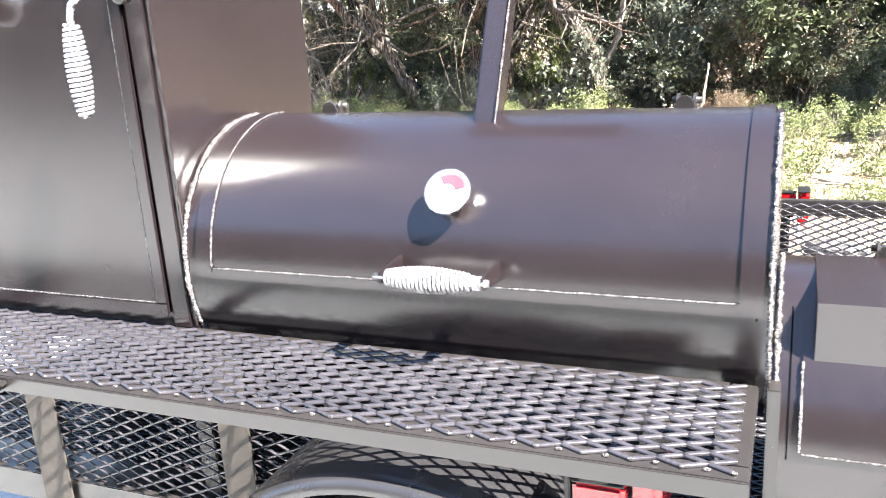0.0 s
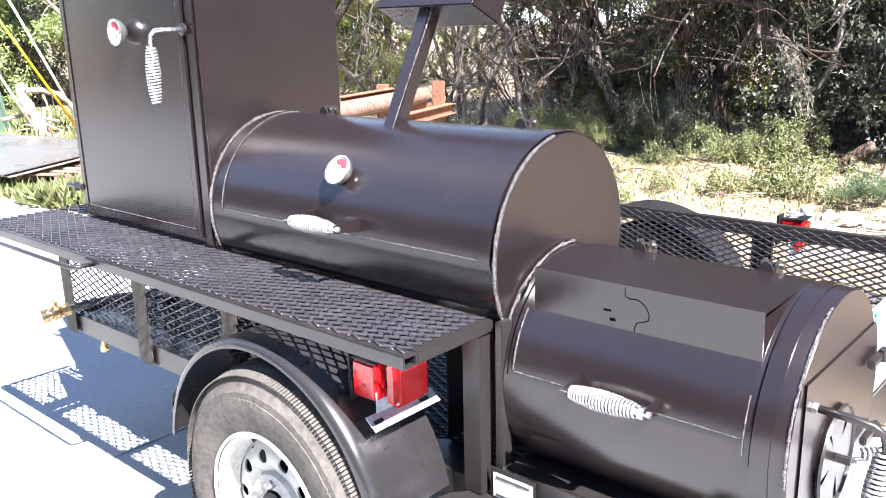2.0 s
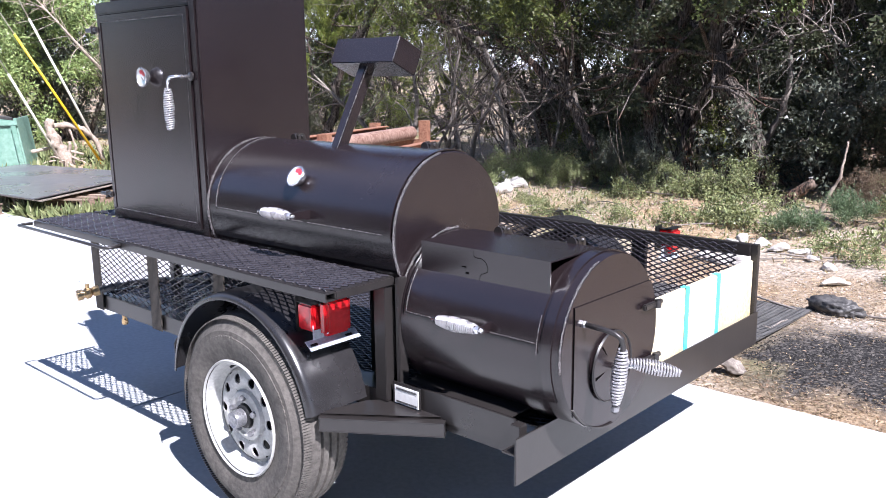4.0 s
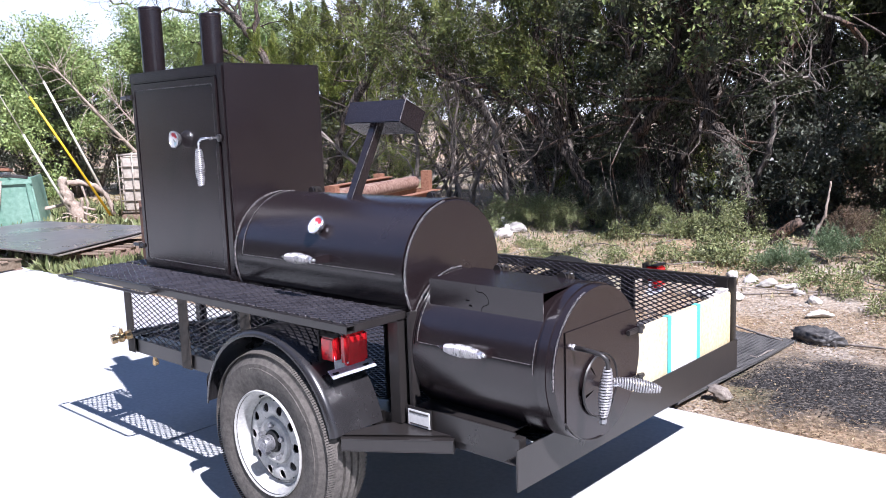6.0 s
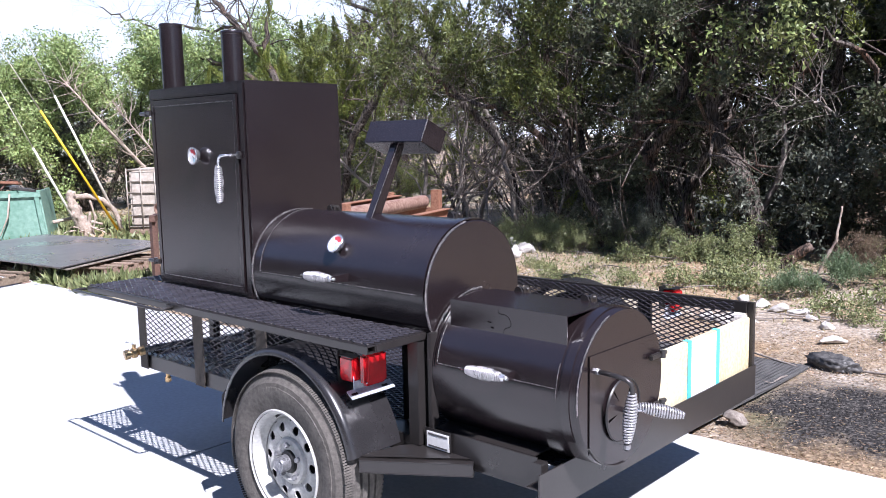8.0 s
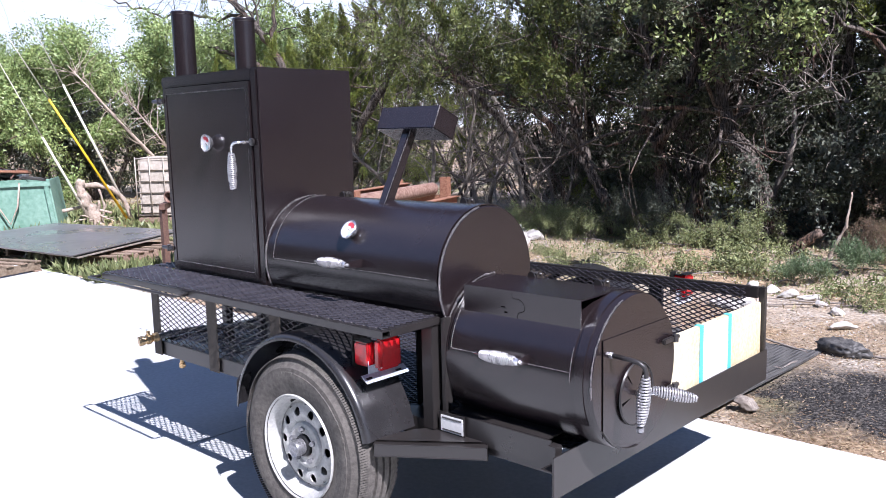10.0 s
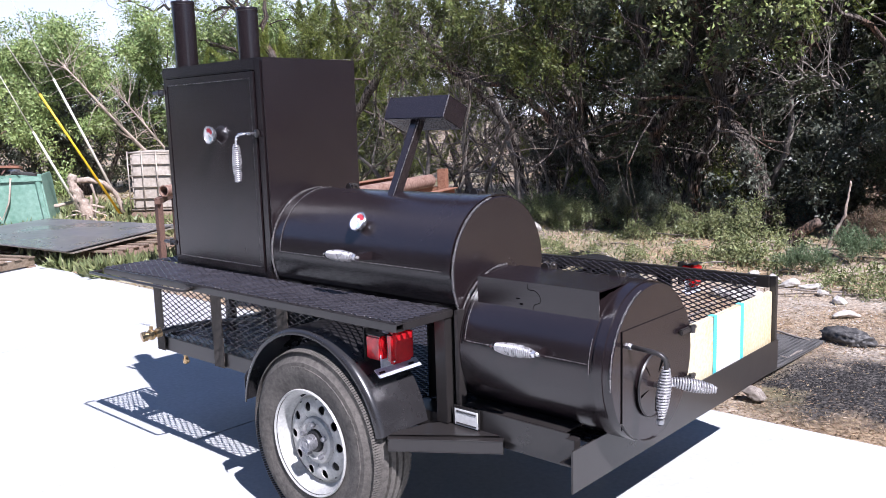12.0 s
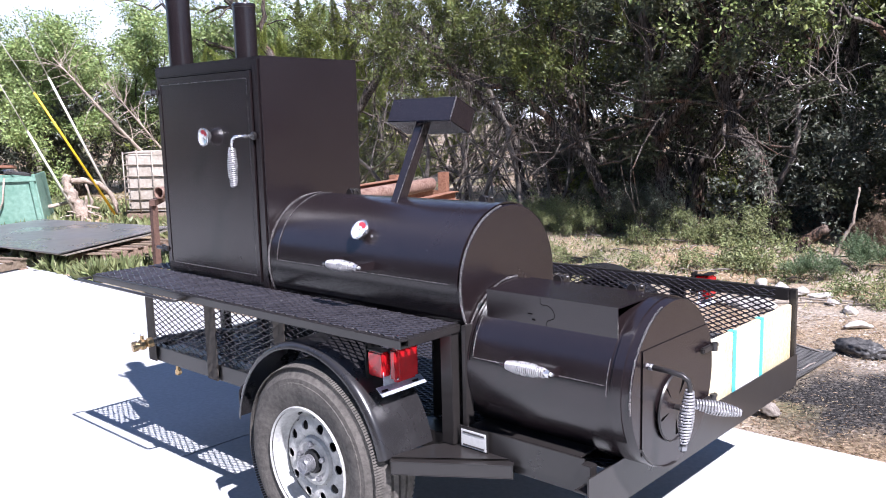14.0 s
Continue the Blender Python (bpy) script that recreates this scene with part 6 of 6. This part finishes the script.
make_tree("oak_tree", 82, 4, 0, LEAF_OAK_SUN, BARK, 2600, 0.054, 0.036, 0, "oak boughs with leaves coloured yellow-green as if sunlit, hanging over the wood's edge", group=FORE, kids=(0, 3, 2), ball=0.11, gap=-0.05, broad=True, bare=0.6, keep=0.5,
          limbs=[([(-0.45, 8.3, 0.0), (-0.50, 8.1, 1.4), (-0.75, 7.5, 2.3), (-1.25, 6.9, 2.66), (-1.62, 6.7, 2.74)], 0.035, 0.010),
                 ([(-1.0, 6.9, 2.4), (-1.5, 6.8, 2.85), (-2.1, 6.7, 2.9)], 0.025, 0.010)])


def snag(pts, r0, seed, label):
    """A fallen dead tree: a straight leaning stem with bare twigs along both sides."""
    r = random.Random(seed)
    pts = [Vector(p) for p in pts]
    t = thing("dead_tree", pts[0], label, "dead tree", FORE)
    part("trunk", tube(pts, [r0 * (1 - 0.85 * k / (len(pts) - 1)) for k in range(len(pts))], 8), BLEACHED, t)
    tw = Sink()
    for k in range(34):
        s = r.uniform(0.25, 1.0) * (len(pts) - 1.001)
        a = pts[int(s)].lerp(pts[int(s) + 1], s % 1)
        d = (pts[-1] - pts[0]).normalized()
        side = (Vector((0, -0.75, -0.35)) if k % 2 else Vector((0, 0.5, 0.75))) + rand_dir(r) * 0.75
        d = (d * 0.55 + side).normalized()
        n, q = r.uniform(0.35, 0.95), [a]
        for _ in range(4):
            d = (d + rand_dir(r) * 0.26).normalized()
            q.append(q[-1] + d * n / 4)
        tw.tube(q, [0.008, 0.007, 0.0055, 0.004, 0.0025], 4)
    part("twig_tangle", tw.mesh("twig_tangle", True), BLEACHED, t)["kind"] = "stuff"


snag([(-14.0, 7.85, -0.05), (-14.0, 6.81, 1.05), (-14.0, 6.04, 1.88), (-14.0, 5.55, 2.45), (-14.0, 5.2, 2.84)], 0.05, 75, "pale leaning dead tree with fine bare side twigs")
snag([(-14.3, 8.35, -0.05), (-14.3, 7.4, 1.1), (-14.3, 6.7, 1.95), (-14.3, 6.35, 2.4)], 0.035, 77, "pale leaning dead sapling with bare twigs")

def plant(kinds, spots, seed, s0=0.85, s1=1.2):
    """Sets the first of each kind and copies for the rest."""
    r = random.Random(seed)
    for i, (x, y) in enumerate(spots):
        k = kinds[i % len(kinds)]
        s = r.uniform(s0, s1)
        if y > 5.4 and x > -9.5:
            x, y, s = EYE_X + (x - EYE_X) * NEARER, EYE_Y + (y - EYE_Y) * NEARER, s * NEARER
        m = pose(x, y, ground_z(x, y), 0, 0, r.uniform(0, 360)) @ Matrix.Diagonal((s, s, s * r.uniform(0.92, 1.1), 1))
        if k.name not in PLANTED:
            PLANTED.add(k.name)
            k.matrix_basis = m
        else:
            c = copy_thing(k, m)
            c.matrix_basis = m


PLANTED = set()
EYE_X, EYE_Y, NEARER = 1.95, -1.75, 0.87
plant(oaks, [(-0.3, 9.6), (-1.7, 10.6), (1.6, 10.4), (-3.4, 11.6), (0.4, 12.2), (-5.4, 11.4), (1.0, 11.4), (-6.4, 12.8)], 1)
# oversized bushes added out of view on the right, to darken reflections
plant(thickets[:2], [(9.0, 12.5), (11.5, 10.0), (13.5, 7.0), (14.0, 3.6), (11.0, 14.5), (15.0, 10.0)], 24, 2.6, 3.0)
plant(cedars, [(0.5, 10.9), (-12.6, 10.6)], 2, 0.75, 1.05)
plant(cedars, [(-14.6, 9.8), (-16.6, 10.4), (-9.4, 11.2), (-7.2, 11.6), (-11.2, 10.6)], 12, 0.5, 0.66)
plant(cedars, [(-12.4, 9.8), (-10.4, 10.2), (-13.8, 10.6)], 21, 0.78, 0.9)
plant(thickets, [(-0.7, 9.2), (-1.5, 9.6), (-3.1, 9.5), (-2.6, 10.2), (0.4, 9.4), (-9.6, 9.6), (-11.2, 9.8), (-13.0, 9.8), (-15.4, 9.4), (-17.6, 9.0), (-19.6, 8.0), (-21.4, 6.4),
                 (-22.6, 4.0), (-22.8, 2.0)], 13, 0.55, 0.85)
plant(thickets[:2], [(-3.6, 10.0), (-1.9, 9.3), (-0.2, 9.8), (0.8, 10.0), (1.9, 10.6), (-2.2, 11.4), (-0.9, 11.2), (0.6, 11.6), (2.2, 11.8), (4.0, 11.6), (5.4, 12.0)], 17, 0.9, 1.3)
plant(thickets, [(-12.0, 10.4), (-14.0, 10.2), (-15.8, 9.6), (-17.4, 8.6), (-19.0, 7.4), (-20.4, 5.8), (-21.4, 4.2), (-22.0, 2.6), (-18.0, 10.6)], 18, 1.2, 1.7)
plant(thickets[:2], [(-7.0 + 1.9 * k, 15.2 + (k % 3) * 0.8) for k in range(3, 9)], 22, 2.3, 2.9)
plant(bares, [(-8.2, 9.4), (-9.4, 9.6), (-6.4, 9.9), (-7.4, 9.2)], 3, 0.7, 1.0)
plant(tall, [(-8.0, 12.9), (-6.4, 12.7)], 29, 0.75, 0.85)
plant(thickets[:2], [(-6.0, 12.2), (-7.4, 12.0), (-8.8, 12.4), (-4.8, 12.6), (-5.4, 11.6), (-8.0, 13.2)], 31, 0.85, 1.15)
plant(tall, [(-6.8, 14.6), (-8.4, 15.0), (-10.3, 15.0), (-11.6, 14.6), (-13.0, 15.2), (-14.6, 14.8), (-16.4, 14.6)], 26, 0.56, 0.66)
plant([thickets[1], thickets[0]], [(-3.85, 8.2), (-4.25, 8.35), (-3.55, 8.35), (-0.3, 8.9), (0.5, 8.8), (1.3, 8.7)], 28, 0.36, 0.50)
plant(brush, [(-5.9, 9.2), (-6.6, 9.4), (-4.5, 9.6), (-7.6, 9.3)], 15, 0.6, 0.9)
plant(brown, [(-0.92, 8.25), (-0.80, 8.15), (-0.68, 8.3)], 27, 0.22, 0.30)
plant(brown, [(-0.35, 9.1)], 16, 0.7, 1.0)
plant(bright, [(-18.0, 7.6), (-20.5, 6.4), (-20.0, 4.2), (-22.5, 8.4), (-21.5, 2.2), (-24.0, 4.6), (-16.6, 10.4)], 4, 0.98, 1.22)
r_ = random.Random(77)
plant(shrubs[:2], [(r_.uniform(-7.5, 3.0), r_.triangular(6.2, 8.8, 7.9)) for _ in range(46)], 5, 0.14, 0.42)
plant(shrubs[:2], [(-13.2, 5.2), (-13.9, 4.4), (-12.6, 5.9), (-14.6, 5.2), (0.9, 5.9), (1.7, 5.4), (2.4, 6.0), (-0.6, 6.2), (-0.2, 6.0), (-16.5, 6.2), (-17.5, 4.0)], 6, 0.2, 0.36)


def scatter(name, mat, n, area, seed, length, width, flat, label, category):
    """Loose blades or fallen leaves over a stretch of ground."""
    r = random.Random(seed)
    s = Sink()
    while n > 0:
        x, y = r.uniform(area[0], area[1]), r.uniform(area[2], area[3])
        if -11.3 < x < -7.3 and y < 4.3 and y > 2.3 - 0.1 * (x + 7.4):
            n -= 0.02
            continue
        if math.hypot((x - 0.68) * 1.15, (y - 2.92) * 1.55) < r.uniform(0.55, 1.1) and r.random() < 0.9:
            n -= 0.05
            continue
        if noise.noise((x * 0.9, y * 0.9, seed)) < r.uniform(-0.6, 0.35):
            n -= 0.3
            continue
        n -= 1
        z = ground_z(x, y)
        d = rand_dir(r)
        d.z = abs(d.z) * (0.15 if flat else 1.6) + (0.02 if flat else 0.3)
        d.normalize()
        s.leaf(Vector((x, y, z + 0.004)), d, d.cross(rand_dir(r)).normalized(), length * r.uniform(0.5, 1.5), width * r.uniform(0.6, 1.3))
    lone(name, s.mesh(name), mat, label, category, kind="stuff")


plant([shrubs[2]], [(-1.05, 6.6), (-0.8, 7.5)], 9, 0.30, 0.42)
plant(leafy, [(-0.15, 7.6), (0.5, 7.3), (1.1, 7.8), (0.2, 8.2), (1.6, 7.2), (-0.5, 8.2), (2.2, 7.8)], 19, 0.36, 0.66)
plant(leafy, [(-2.2, 8.3), (-2.6, 8.1), (-3.3, 8.3), (-3.9, 8.2), (-4.3, 8.4), (-5.0, 8.3), (-4.45, 7.95), (-4.75, 8.05), (-5.4, 8.2), (-5.9, 8.3), (-5.15, 7.9)], 23, 0.40, 0.62)
r_ = random.Random(78)
plant(shrubs[:2], [(r_.uniform(-5.5, 1.5), r_.uniform(5.4, 7.4)) for _ in range(18)], 20, 0.10, 0.24)
scatter("leaf_litter", LITTER, 90000, (-7, 4, 2.13, 8.0), 61, 0.015, 0.0034, True, "brown fallen leaves and straw on the ground", "leaf litter")
scatter("dry_grass", GRASS_DRY, 3500, (-9, 4, 4.6, 7.8), 62, 0.06, 0.0045, False, "sparse dry straw-coloured grass", "grass")
scatter("green_grass", LEAF_SHRUB, 12000, (-9, 4, 4.9, 7.8), 63, 0.036, 0.015, False, "low green weeds at the wood's edge", "weeds")
scatter("grass_tufts", LEAF_SHRUB, 3600, (-7.75, -6.5, 2.13, 2.75), 67, 0.17, 0.0048, False, "long green grass beside the steel plate", "grass")
scatter("yard_weeds", LEAF_SHRUB, 12000, (-16, -6.2, 2.2, 6.5), 64, 0.16, 0.007, False, "green weeds round the steel plate", "weeds")
scatter("yard_straw", GRASS_DRY, 6000, (-18, -5.5, 2.15, 8), 65, 0.12, 0.010, True, "dry straw on the yard", "grass")
scatter("bark_chips", CHIPS, 36000, (-1.2, 2.6, 2.12, 4.6), 66, 0.020, 0.0016, True, "shredded brown bark and straw on the ground", "bark chips")
r_ = random.Random(88)
sticks = Sink()
for k in range(240):
    x, y = r_.uniform(-6, 3.5), r_.uniform(3.0, 8.2)
    a, L_ = r_.uniform(0, math.tau), r_.uniform(0.15, 0.8)
    z = ground_z(x, y) + 0.015
    p = [Vector((x + math.cos(a) * L_ * s, y + math.sin(a) * L_ * s, z + r_.uniform(0, 0.06) * s)) for s in (0, 0.35, 0.7, 1)]
    sticks.tube(p, [0.008, 0.007, 0.005, 0.002], 5)
lone("fallen_sticks", sticks.mesh("fallen_sticks", True), BARK_PALE, "dry fallen sticks on the ground", "sticks", kind="stuff")


def gravel(name, mat, n, centre, reach, seed, size, label, category):
    """Loose crumbs strewn round a place."""
    r = random.Random(seed)
    s = Sink()
    for _ in range(n):
        a, d = r.uniform(0, math.tau), reach * r.random() ** 0.6
        x, y = centre[0] + d * math.cos(a) * 1.4, centre[1] + d * math.sin(a) * 0.85
        if y < 2.14 or (mat == STONE and math.hypot((x - 0.68) * 1.15, (y - 2.92) * 1.55) < 1.1):
            continue
        k, c = len(s.v), Vector((x, y, ground_z(x, y) + 0.003))
        e = size * r.uniform(0.3, 1.0) ** 2
        for q in ((1, 0, 0), (-0.4, 0.9, 0), (-0.5, -0.8, 0), (0.1, 0.1, 0.8)):
            s.v.append(tuple(c + Vector(q) * e * r.uniform(0.6, 1.3)))
        s.f += [(k, k + 1, k + 3), (k + 1, k + 2, k + 3), (k + 2, k, k + 3)]
    lone(name, s.mesh(name), mat, label, category, kind="stuff")


gravel("charcoal_crumbs", CHAR, 6000, (0.80, 2.92), 0.55, 91, 0.009, "black charcoal crumbs on burnt ground", "charcoal")
gravel("ground_gravel", STONE, 7000, (-1.2, 4.7), 2.6, 92, 0.012, "small pale limestone gravel on dry ground", "gravel")
